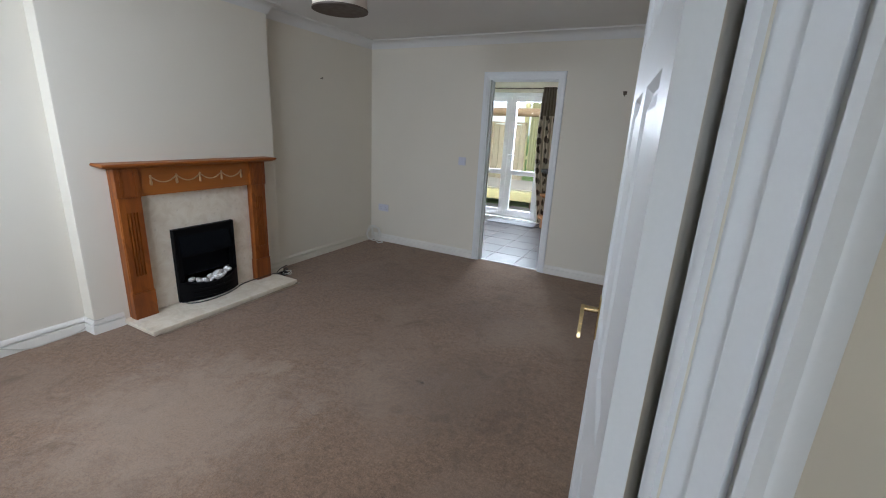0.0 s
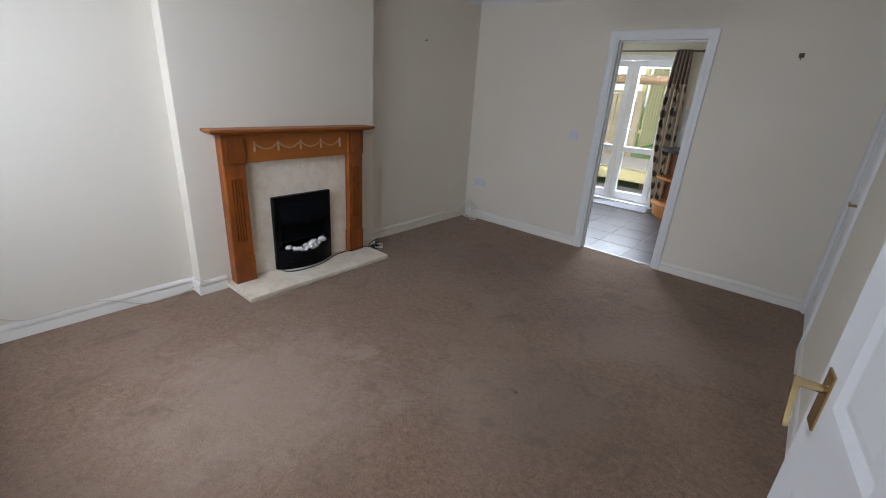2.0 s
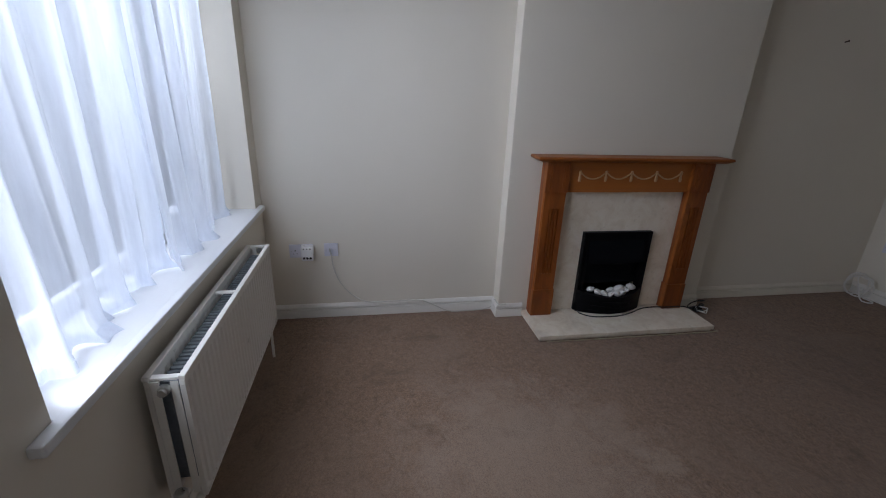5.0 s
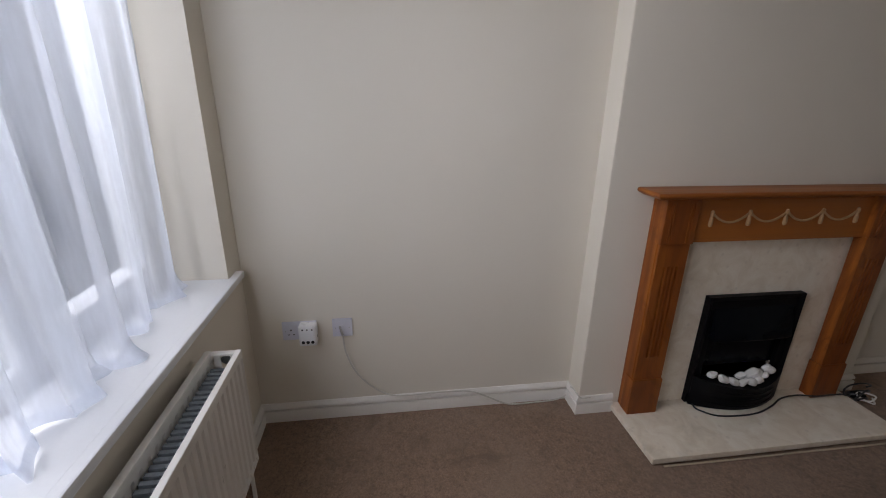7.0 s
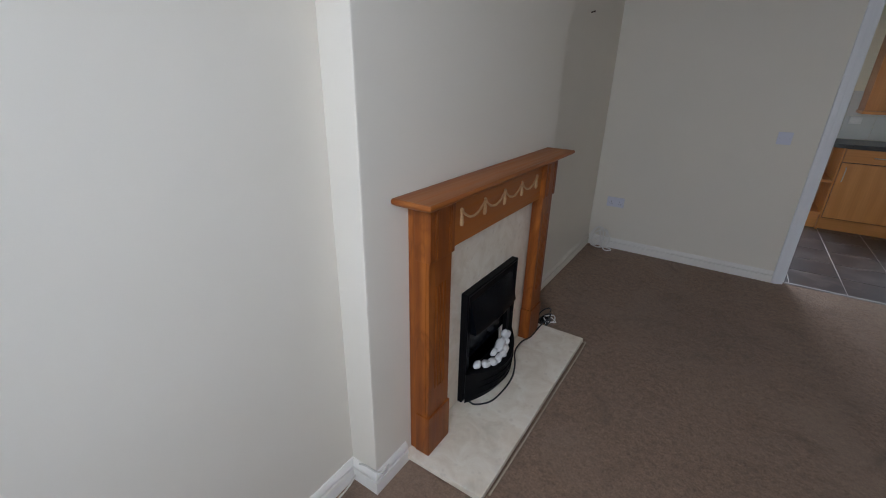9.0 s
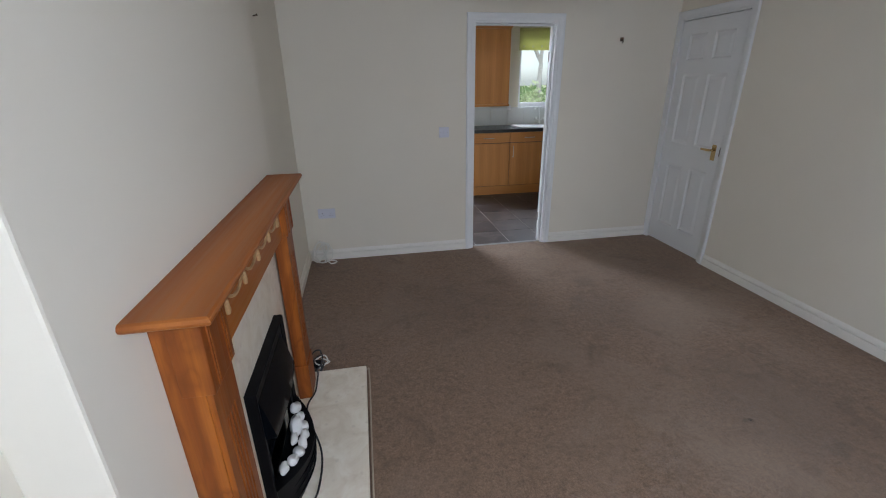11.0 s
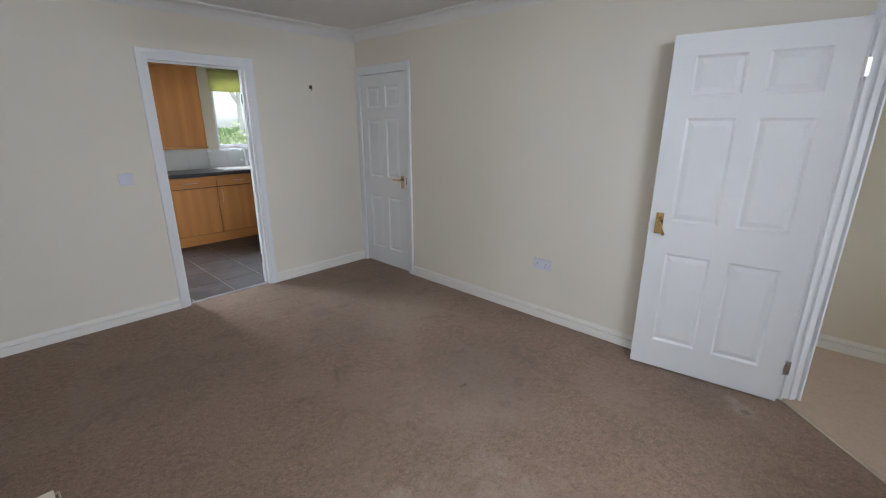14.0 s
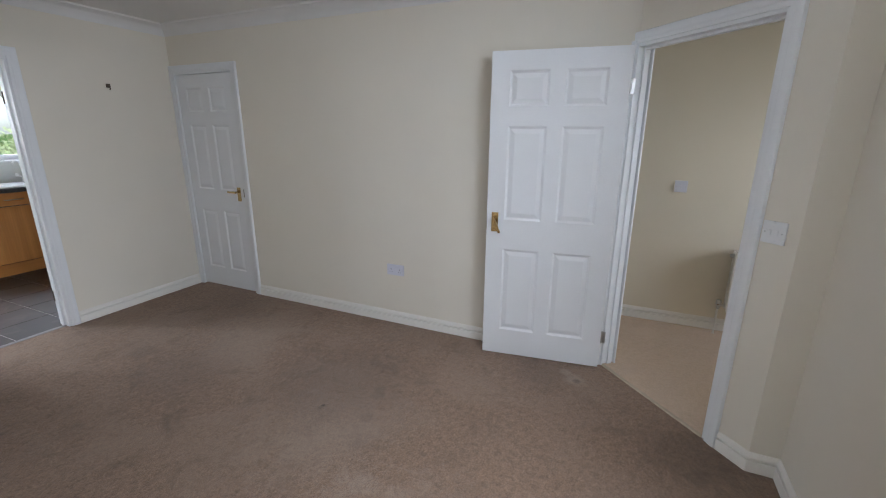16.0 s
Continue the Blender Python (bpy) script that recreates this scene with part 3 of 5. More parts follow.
architrave(DIAG, HDOOR[0] + 0.040, HDOOR[1] - 0.012, HDOOR[3] - 0.012, "white moulded architrave round the hall doorway")
HALL_FACE = DIAG @ Matrix.Translation((0.768, SPLAY_T, 0)) @ Matrix.Rotation(radians(180), 4, 'Z')
architrave(HALL_FACE, 0.012, 0.75, HDOOR[3] - 0.012, "white moulded architrave on the hall side")

# metal strip between the carpet and the kitchen tiles
bm = bmesh.new()
sweep(bm, [(KDOOR[0] + 0.028, N + 0.05, 0.0), (KDOOR[1] - 0.028, N + 0.05, 0.0)], [(-0.018, 0.0), (-0.014, 0.004), (0.0, 0.006), (0.014, 0.004), (0.018, 0.0)], (0, 0, 1))
structure("threshold", bm, M_ALU, "thin metal threshold strip at the kitchen doorway", "threshold")

bm = bmesh.new()
sweep(bm, [on_diag(0.0, 0.004), on_diag(0.738, 0.004)], [(-0.012, 0.0), (-0.009, 0.005), (0.0, 0.007), (0.009, 0.005), (0.012, 0.0)], (0, 0, 1))
structure("threshold", bm, M_EDGE, "thin pale strip where the two carpets meet", "threshold")

# ---- hall ----
bm = bmesh.new()
prism(bm, [(-0.48, -1.7), (HALL_E + 0.1, -1.7), (HALL_E + 0.1, 1.75), (E + 0.02, 1.75), (E + 0.02, CORNER.y - 0.001), (CORNER.x, CORNER.y - 0.001), (SPLAY_END.x + 0.001, SPLAY_END.y - 0.002), (SPLAY_END.x + 0.001, S - 0.052), (-0.48, S - 0.06)], -0.06, 0.001)
structure("floor_hall", bm, M_CARPET_H, "plain beige hall carpet", "carpet")
bm = bmesh.new()
box(bm, HALL_E, HALL_E + 0.1, -1.7, 1.85, 0, H)
structure("wall_hall_east", bm, M_WALL_B, "warm cream hall wall", "wall")
bm = bmesh.new()
box(bm, E + 0.1, HALL_E, 1.75, 1.85, 0, H)
structure("wall_hall_north", bm, M_WALL_B, "warm cream hall wall", "wall")
# never in view; its plain opening is added to let light into the hall
bm = bmesh.new()
wall_blocks(bm, "x", -0.51, HALL_E, -1.7, -1.6, 0, H, [(0.30, 1.12, 0.0, 2.05)])
structure("wall_hall_south", bm, M_WALL_B, "warm cream hall wall with front doorway", "wall")
bm = bmesh.new()
box(bm, -0.51, -0.41, -1.6, S - 0.30, 0, H)
structure("wall_hall_west", bm, M_WALL_B, "warm cream hall wall", "wall")
bm = bmesh.new()
box(bm, -0.51, HALL_E + 0.1, -1.7, S - 0.3, H, H + 0.1)
box(bm, E + 0.1, HALL_E + 0.1, S - 0.3, 1.85, H, H + 0.1)
structure("ceiling_hall", bm, M_CEIL, "plain white hall ceiling", "ceiling")
skirting([(HALL_E, -1.6), (HALL_E, 1.75)])

# ---- kitchen shell ----
bm = bmesh.new()
box(bm, W - 0.1, 1.5, N + 0.045, KN + 0.2, -0.08, -0.004)
kitchen_floor = structure("floor_kitchen", bm, M_GROUT, "grey slate-look kitchen floor tiles", "tiled floor")
bm = bmesh.new()
wall_blocks(bm, "x", W - 0.12, 1.52, KN, KN + 0.28, 0, H + 0.02, [FRENCH, KWIN])
kitchen_wall = structure("wall_kitchen_north", bm, M_WALL_K, "pale cream kitchen wall with tiled splashback", "wall")
bm = bmesh.new()
box(bm, W - 0.12, W, N + 0.12, KN, 0, H + 0.02)
structure("wall_kitchen_west", bm, M_WALL_K, "pale cream kitchen wall", "wall")
bm = bmesh.new()
box(bm, 1.40, 1.52, N + 0.12, KN, 0, H + 0.02)
structure("wall_kitchen_east", bm, M_WALL_K, "pale cream kitchen wall", "wall")
bm = bmesh.new()
box(bm, W - 0.12, 1.52, N + 0.0, KN + 0.28, H + 0.02, H + 0.12)
structure("ceiling_kitchen", bm, M_CEIL, "plain white kitchen ceiling", "ceiling")


# ---- doors ----
def panel_door(bmf, w, h, x_off=0.0, thick=0.035):
    """Stiles and rails of a six-panel door into bmf; gives the panels' rectangles."""
    st, mu = 0.105 * w / 0.735, 0.085
    cols = [(st, (w - mu) / 2), ((w + mu) / 2, w - st)]
    rows = [(0.185, 0.765), (0.965, 1.55), (1.665, 1.87)]
    rows = [(a * h / 1.98, b * h / 1.98) for a, b in rows]
    zs = [0.0] + [v for r in rows for v in r] + [h]
    y0, y1 = -thick / 2, thick / 2
    box(bmf, 0, cols[0][0], y0, y1, 0, h)
    box(bmf, cols[1][1], w, y0, y1, 0, h)
    for a, b in ((zs[0], zs[1]), (zs[2], zs[3]), (zs[4], zs[5]), (zs[6], zs[7])):
        box(bmf, cols[0][0], cols[1][1], y0, y1, a, b)
    for a, b in rows:
        box(bmf, cols[0][1], cols[1][0], y0, y1, a, b)
    return [(c0, c1, r0, r1) for r0, r1 in rows for c0, c1 in cols]


def raised_panel(bm, x0, x1, z0, z1, thick=0.035):
    """One moulded panel: it falls from the frame, then rises to a flat field, on both faces."""
    for sign in (-1, 1):
        rings = []
        for inset, depth in ((0.0, 0.0), (0.004, 0.0035), (0.011, 0.0105), (0.016, 0.0115), (0.040, 0.004), (0.043, 0.0035)):
            y = sign * (thick / 2 - depth)
            rings.append([bm.verts.new((x, y, z)) for x, z in ((x0 + inset, z0 + inset), (x1 - inset, z0 + inset), (x1 - inset, z1 - inset), (x0 + inset, z1 - inset))])
        for a, b in zip(rings, rings[1:]):
            for j in range(4):
                bm.faces.new((a[j], a[(j + 1) % 4], b[(j + 1) % 4], b[j]))
        bm.faces.new(rings[-1])
    bmesh.ops.recalc_face_normals(bm, faces=bm.faces[:])


def lever_handle(parent, x, z, face, toward, droop=0.0):
    """Brass lever on a back plate. face: -1 or 1, the side of the leaf; toward: the way in x that the lever points."""
    y = face * 0.0175
    bm = bmesh.new()
    box(bm, x - 0.021, x + 0.021, min(y, y + face * 0.005), max(y, y + face * 0.005), z - 0.062, z + 0.062, 0.002)
    h = part("door_handle", bm, M_BRASS, parent, "polished brass lever handle on plate")
    bm = bmesh.new()
    tube(bm, [(x, y + face * 0.004, z + 0.022), (x, y + face * 0.044, z + 0.022)], 0.0085, 10)
    way_x, way_z = toward * math.cos(droop), -math.sin(droop)
    rings = []
    for u, half, thick in ((-0.010, 0.006, 0.008), (-0.006, 0.009, 0.011), (0.025, 0.009, 0.011), (0.068, 0.0075, 0.009), (0.086, 0.0085, 0.009), (0.090, 0.006, 0.006)):
        c = Vector((x + way_x * u, y + face * 0.047, z + 0.022 + way_z * u))
        side = Vector((-way_z, 0, way_x)) * half
        out = Vector((0, thick / 2, 0))
        rings.append([bm.verts.new(p) for p in (c - side - out, c + side - out, c + side + out, c - side + out)])
    for r0, r1 in zip(rings, rings[1:]):
        for j in range(4):
            bm.faces.new((r0[j], r0[(j + 1) % 4], r1[(j + 1) % 4], r1[j]))
    bm.faces.new(rings[0][::-1])
    bm.faces.new(rings[-1])
    bmesh.ops.recalc_face_normals(bm, faces=bm.faces[:])
    part("lever", bm, M_BRASS, h, "", True)


def hinge(parent, x, y, z, mat):
    bm = bmesh.new()
    tube(bm, [(x, y, z - 0.04), (x, y, z + 0.04)], 0.006, 10)
    box(bm, x, x + 0.022, y - 0.002, y + 0.001, z - 0.04, z + 0.04)
    part("hinge", bm, mat, parent)


def make_door(name, matrix, w, h, label, handle_x, lever_way, hinge_x, handle_faces, lock_side, droop=0.0):
    d = thing(name, None, label, "door", "six-panel doors", matrix)
    bm = bmesh.new()
    rects = panel_door(bm, w, h)
    part("door_leaf", bm, M_GLOSS, d)
    for x0, x1, z0, z1 in rects:
        bm = bmesh.new()
        raised_panel(bm, x0, x1, z0, z1)
        part("panel", bm, M_GLOSS, d)
    for f in handle_faces:
        lever_handle(d, handle_x, 0.915, f, lever_way, droop)
    bm = bmesh.new()
    lx = 0.0 if lock_side < 0 else w
    box(bm, lx - 0.0015, lx + 0.0015, -0.012, 0.012, 0.83, 1.01)
    part("latch_plate", bm, M_BRASS, d)
    return d


# hall door, standing open against the east wall: own x runs from the free edge to the hinges
FREE, HINGE = Vector((0.112, 1.628, 0)), Vector((0.212, 0.878, 0))
way = (HINGE - FREE).normalized()
leaf_m = Matrix.Translation(FREE + Vector((-way.y, way.x, 0)) * 0.0175 + Vector((0, 0, 0.012))) @ Matrix.Rotation(math.atan2(way.y, way.x), 4, 'Z')
hall_door = make_door("door_1", leaf_m, 0.758, 1.915, "white six-panel hall door standing open", 0.052, 1, 0.75, (-1, 1), -1, 1.15)
for z in (0.21, 1.71):
    hinge(hall_door, 0.763, -0.012, z, M_STEEL)
# cupboard door, shut
cup_m = CUP_M @ Matrix.Translation((-CUP[1] + 0.030, 0.026, 0.010))
cw = CUP[1] - CUP[0] - 0.066
cup_door = make_door("door_2", cup_m, cw, 1.932, "white six-panel cupboard door, shut", cw - 0.065, -1, 0.0, (-1,), 1)
bm = bmesh.new()
box(bm, cw + 0.003, cw + 0.0045, -0.030, 0.004, 0.895, 0.965)
part("keep_plate", bm, M_RUST, cup_door, "dull metal keep")
# hinges left on the kitchen doorway's lining
for z in (0.24, 1.68):
    hb = bmesh.new()
    tube(hb, [(KDOOR[1] - 0.034, N + 0.10, z - 0.04), (KDOOR[1] - 0.034, N + 0.10, z + 0.04)], 0.006, 10)
    box(hb, KDOOR[1] - 0.0305, KDOOR[1] - 0.0278, N + 0.085, N + 0.115, z - 0.04, z + 0.04)
    part("hinge", hb, M_RUST, kitchen_lining, "dull metal butt hinge")


# ---- fireplace ----
FY0, FY1 = 1.768, 2.903                         # outer sides of the surround
FX = BF
surround = thing("fire_surround", (FX, 2.333, 0.04), "orange-brown oak fire surround with carved swags", "fireplace")
# thin shelf with a nosed edge
bm = bmesh.new()
sweep(bm, [(FX + 0.001, 1.684, 0), (-2.79, 1.684, 0), (-2.79, 2.986, 0), (FX + 0.001, 2.986, 0)], [(0.05, 1.076), (0.030, 1.080), (0.010, 1.089), (0.002, 1.095), (0.0, 1.101), (0.003, 1.107), (0.008, 1.110), (0.05, 1.110)], (0, 0, 1))
box(bm, FX + 0.001, -2.839, 1.733, 2.937, 1.0762, 1.1098)
part("shelf", bm, M_OAK_Y, surround)
block("frieze", M_OAK_Y, surround, FX, -2.872, FY0 + 0.135, FY1 - 0.135, 0.885, 1.0755, 0.002)
block("side_board", M_OAK_Z, surround, FX, -2.868, FY0, FY0 + 0.022, 0.042, 1.0755, 0.002)
block("side_board", M_OAK_Z, surround, FX, -2.868, FY1 - 0.022, FY1, 0.042, 1.0755, 0.002)
for y0 in (FY0 + 0.004, FY1 - 0.139):
    y1 = y0 + 0.135
    # fluted shaft: ridges left between four channels
    bm = bmesh.new()
    prof = [(FX + 0.03, y0), (FX + 0.03, y1)]
    face, deep = -2.856, -2.868
    line = [(face, y1)]
    inset, pitch = 0.030, (y1 - y0 - 0.060) / 4
    for k in range(4):
        a = y1 - inset - k * pitch
        line += [(face, a - 0.002), (deep, a - 0.006), (deep, a - pitch + 0.010), (face, a - pitch + 0.006)]
    line += [(face, y0)]
    prism(bm, prof + line, 0.345, 0.785)
    part("fluted_shaft", bm, M_OAK_Z, surround)
    block("shaft_head", M_OAK_Z, surround, FX + 0.03, face, y0, y1, 0.7852, 0.886, 0.0)
    block("shaft_foot", M_OAK_Z, surround, FX + 0.03, face, y0, y1, 0.2297, 0.3448, 0.0)
    block("plinth_block", M_OAK_Z, surround, FX + 0.028, -2.848, y0 - 0.008, y1 + 0.004, 0.041, 0.2295, 0.003)
    block("capital_block", M_OAK_Z, surround, FX + 0.028, -2.846, y0 - 0.008, y1 + 0.004, 0.8865, 1.0755, 0.003)
    for dy in (0.020, 0.032, 0.103, 0.115):
        bm = bmesh.new()
        box(bm, -2.847, -2.8425, y0 + dy - 0.004, y0 + dy + 0.004, 0.895, 1.06, 0.0015)
        part("reed", bm, M_OAK_Z, surround)
# carved swags and tassels
n_t = 5
ys = [1.99 + i * (2.686 - 1.99) / (n_t - 1) for i in range(n_t)]
for y in ys:
    bm = bmesh.new()
    lathe(bm, [(0.002, 0.0), (0.0075, -0.004), (0.0085, -0.018), (0.005, -0.026), (0.0075, -0.034), (0.0095, -0.058), (0.0065, -0.068), (0.001, -0.070)], Matrix.Translation((-2.870, y, 1.022)), 10)
    part("tassel", bm, M_OAK_PALE, surround, "pale carved tassel", True)
for a, b in zip(ys, ys[1:]):
    bm = bmesh.new()
    pts = [(-2.869, a + (b - a) * u, 1.012 - 0.042 * (1 - (2 * u - 1) ** 2)) for u in (i / 14 for i in range(15))]
    tube(bm, pts, 0.0046, 8)
    part("swag", bm, M_OAK_PALE, surround, "pale carved swag", True)

panel = thing("back_panel", (FX, 2.333, 0.042), "cream marble back panel round the electric fire", "fireplace panel")
block("marble_slip", M_MARBLE, panel, FX + 0.0005, FX + 0.020, FY0 + 0.1, 2.133, 0.042, 0.90)
block("marble_slip", M_MARBLE, panel, FX + 0.0005, FX + 0.020, 2.553, FY1 - 0.1, 0.042, 0.90)
block("marble_header", M_MARBLE, panel, FX + 0.0005, FX + 0.020, 2.133, 2.553, 0.56, 0.90)
hearth = thing("hearth", (-2.76, 2.345, 0.002), "cream marble hearth slab on the carpet", "hearth")
block("slab", M_MARBLE, hearth, FX + 0.0005, -2.585, 1.726, 2.963, 0.014, 0.041, 0.004)
block("base_slab", M_MARBLE, hearth, FX + 0.0005, -2.596, 1.737, 2.952, 0.0, 0.0138, 0.002)

fire = thing("electric_fire", (-2.90, 2.343, 0.042), "black electric fire with white pebbles", "electric fire")
y0, y1 = 2.096, 2.59
bm = bmesh.new()
wall_blocks(bm, "y", y0, y1, FX + 0.0205, -2.897, 0.043, 0.612, [(y0 + 0.052, y1 - 0.052, 0.12, 0.545)])
part("fire_frame", bm, M_BLACK, fire)
bm = bmesh.new()
sweep(bm, [(-2.897, y0, 0.10), (-2.897, y0, 0.612), (-2.897, y1, 0.612), (-2.897, y1, 0.10)], [(-0.022, 0.0), (-0.022, 0.004), (-0.004, 0.012), (0.0, 0.008), (0.0, 0.0)], (1, 0, 0))
part("rim", bm, M_BLACK, fire)
block("backing", M_FUEL, fire, FX - 0.05, FX + 0.0, y0 + 0.05, y1 - 0.05, 0.06, 0.56)
block("glass", M_BLACKGLASS, fire, -2.925, -2.919, y0 + 0.051, y1 - 0.051, 0.235, 0.545, 0.0, "dark reflective fire glass")
bm = bmesh.new()
hood_rows = []
for z, out in ((0.552, 0.003), (0.50, 0.022), (0.45, 0.038), (0.405, 0.052), (0.398, 0.049)):
    hood_rows.append([bm.verts.new((-2.899 + out * (0.75 + 0.25 * (1 - (2 * u - 1) ** 2)), y0 + 0.044 + (y1 - y0 - 0.088) * u, z)) for u in (i / 16 for i in range(17))])
hood_rows.append([bm.verts.new((-2.915, v.co.y, 0.412)) for v in hood_rows[-1]])
for a, b in zip(hood_rows, hood_rows[1:]):
    for i in range(16):
        bm.faces.new((a[i], a[i + 1], b[i + 1], b[i]))
for col in (0, 16):
    edge = [r[col] for r in hood_rows[:-1]]
    bm.faces.new(edge + [bm.verts.new((-2.899, edge[-1].co.y, 0.398)), bm.verts.new((-2.899, edge[0].co.y, 0.552))])
bmesh.ops.recalc_face_normals(bm, faces=bm.faces[:])
part("hood", bm, M_BLACKGLASS, fire, "dark smoked sloping hood", True)
# bowed fret below, bellying out from the frame
bm = bmesh.new()
rows_z = [0.0425, 0.07, 0.10, 0.13, 0.16, 0.19, 0.205]
cols_n = 18
grid = []
for z in rows_z:
    row = []
    for j in range(cols_n + 1):
        u = j / cols_n
        y = y0 + 0.004 + (y1 - y0 - 0.008) * u
        belly = (1 - (2 * u - 1) ** 2)
        sag = -0.030 * belly * (z / 0.205) if z > 0.15 else 0.0
        row.append(bm.verts.new((-2.884 + belly * (0.075 + 0.020 * (z / 0.2)) * (1.0 if z > 0.06 else 0.92), y, z + sag)))
    grid.append(row)
for a, b in zip(grid, grid[1:]):
    for j in range(cols_n):
        bm.faces.new((a[j], a[j + 1], b[j + 1], b[j]))
back = [bm.verts.new((-2.90, v.co.y, v.co.z)) for v in grid[-1]]
for j in range(cols_n):
    bm.faces.new((grid[-1][j], grid[-1][j + 1], back[j + 1], back[j]))
bmesh.ops.recalc_face_normals(bm, faces=bm.faces[:])
part("fret", bm, M_BLACK, fire, "", True)
for zz in (0.075, 0.11, 0.145):
    bm = bmesh.new()
    tube(bm, [(-2.881 + (1 - (2 * u - 1) ** 2) * (0.078 + 0.020 * (zz / 0.2)), y0 + 0.02 + (y1 - y0 - 0.04) * u, zz) for u in (i / 16 for i in range(17))], 0.0035, 6)
    part("fret_rib", bm, M_BLACK, fire, "", True)
rng = random.Random(4)


def pebble(bm, r, rng):
    """A tumbled stone: a ball worn flat on a few random sides."""
    bmesh.ops.create_icosphere(bm, subdivisions=3, radius=r)
    flats = []
    for _ in range(9):
        d = Vector((rng.gauss(0, 1), rng.gauss(0, 1), rng.gauss(0, 1))).normalized()
        flats.append((d, r * rng.uniform(0.62, 0.9)))
    for v in bm.verts:
        for d, h in flats:
            over = v.co.dot(d) - h
            if over > 0:
                v.co -= d * over * 0.88
        v.co *= 1 + 0.08 * noise.noise(v.co * 60)


for i in range(12):
    upper = i >= 8
    u = (0.46, 0.62, 0.74, 0.90)[i - 8] if upper else (i + 0.5) / 8
    r = (0.019, 0.029, 0.021, 0.019)[i - 8] if upper else rng.uniform(0.018, 0.026)
    bm = bmesh.new()
    pebble(bm, r, rng)
    bmesh.ops.scale(bm, verts=bm.verts[:], vec=(0.95, rng.uniform(1.15, 1.5), rng.uniform(0.72, 0.95)))
    bmesh.ops.rotate(bm, verts=bm.verts[:], cent=(0, 0, 0), matrix=Matrix.Rotation(rng.uniform(-0.45, 0.45), 3, 'X'))
    belly = 1 - (2 * u - 1) ** 2
    z = 0.201 - 0.030 * belly + r * 0.62 + (0.022 if upper else rng.uniform(0, 0.005))
    bmesh.ops.translate(bm, verts=bm.verts[:], vec=(-2.888 + (0.030 if upper else 0.062) * belly, y0 + 0.075 + (y1 - y0 - 0.15) * u, z))
    part("pebble", bm, M_PEBBLE, fire, "smooth white pebble", True)


def cord(name, pts, r, mat, label, category="cable", steps=6):
    bm = bmesh.new()
    tube(bm, smooth_line(pts, steps), r, 7)
    return tagged(part(name, bm, mat, None, "", True), label, category)


cord("fire_cable", [(-2.87, 2.115, 0.052), (-2.835, 2.12, 0.047), (-2.785, 2.185, 0.046), (-2.772, 2.30, 0.046), (-2.780, 2.40, 0.046), (-2.812, 2.50, 0.047), (-2.858, 2.60, 0.047), (-2.866, 2.70, 0.05), (-2.837, 2.772, 0.06), (-2.835, 2.86, 0.062), (-2.838, 2.93, 0.055), (-2.85, 2.98, 0.03), (-2.87, 3.028, 0.02)], 0.0042, M_CORD_B, "black flex trailing over the marble hearth")
loop = [(-2.86 + 0.035 * math.cos(a) + 0.004 * k, 3.038 + 0.055 * math.sin(a), 0.055 + 0.045 * math.cos(a * 0.5 + k)) for k in range(3) for a in (i * math.pi / 4 for i in range(8))]
cord("flex_bundle", loop, 0.0042, M_CORD_B, "bundle of black and white flex beside the hearth")
cord("white_flex", [(-2.84, 3.018, 0.02), (-2.80, 3.058, 0.03), (-2.82, 3.108, 0.04), (-2.87, 3.078, 0.03), (-2.84, 3.028, 0.035), (-2.79, 3.068, 0.02), (-2.84, 3.128, 0.01)], 0.004, M_CORD_W, "loop of white flex beside the hearth")
plug = bmesh.new()
box(plug, -2.885, -2.835, 3.038, 3.083, 0.0, 0.034, 0.007)
tagged(part("mains_plug", plug, M_BLACK), "black mains plug lying on the carpet", "plug")
# thin bead added for the whitish caulk round the hearth's edge
cord("hearth_caulk", [(-2.80, 2.973, 0.006), (-2.60, 2.975, 0.006), (-2.572, 2.938, 0.006), (-2.573, 2.478, 0.006), (-2.574, 2.078, 0.006), (-2.578, 1.778, 0.006)], 0.004, M_EDGE, "pale caulk line along the hearth edge")

# coil of white cable in the corner
coil_pts = []
for k in range(34):
    a = k * 2 * math.pi / 10
    rr = 0.090 + 0.010 * math.sin(k * 1.7) + 0.008 * math.sin(k * 0.37)
    off = 0.040 * math.sin(k * 0.41)
    coil_pts.append((W + 0.125 + 0.60 * rr * math.cos(a) + 0.707 * off, N - 0.115 + 0.60 * rr * math.cos(a) - 0.707 * off, 0.112 + rr * math.sin(a)))
coil_pts += [(W + 0.18, N - 0.13, 0.02), (W + 0.24, N - 0.10, 0.008), (W + 0.22, N - 0.06, 0.008), (W + 0.15, N - 0.06, 0.01)]
cord("cable_coil", coil_pts, 0.0056, M_CORD_W, "coil of white cable leaning in the corner", "cable", 4)


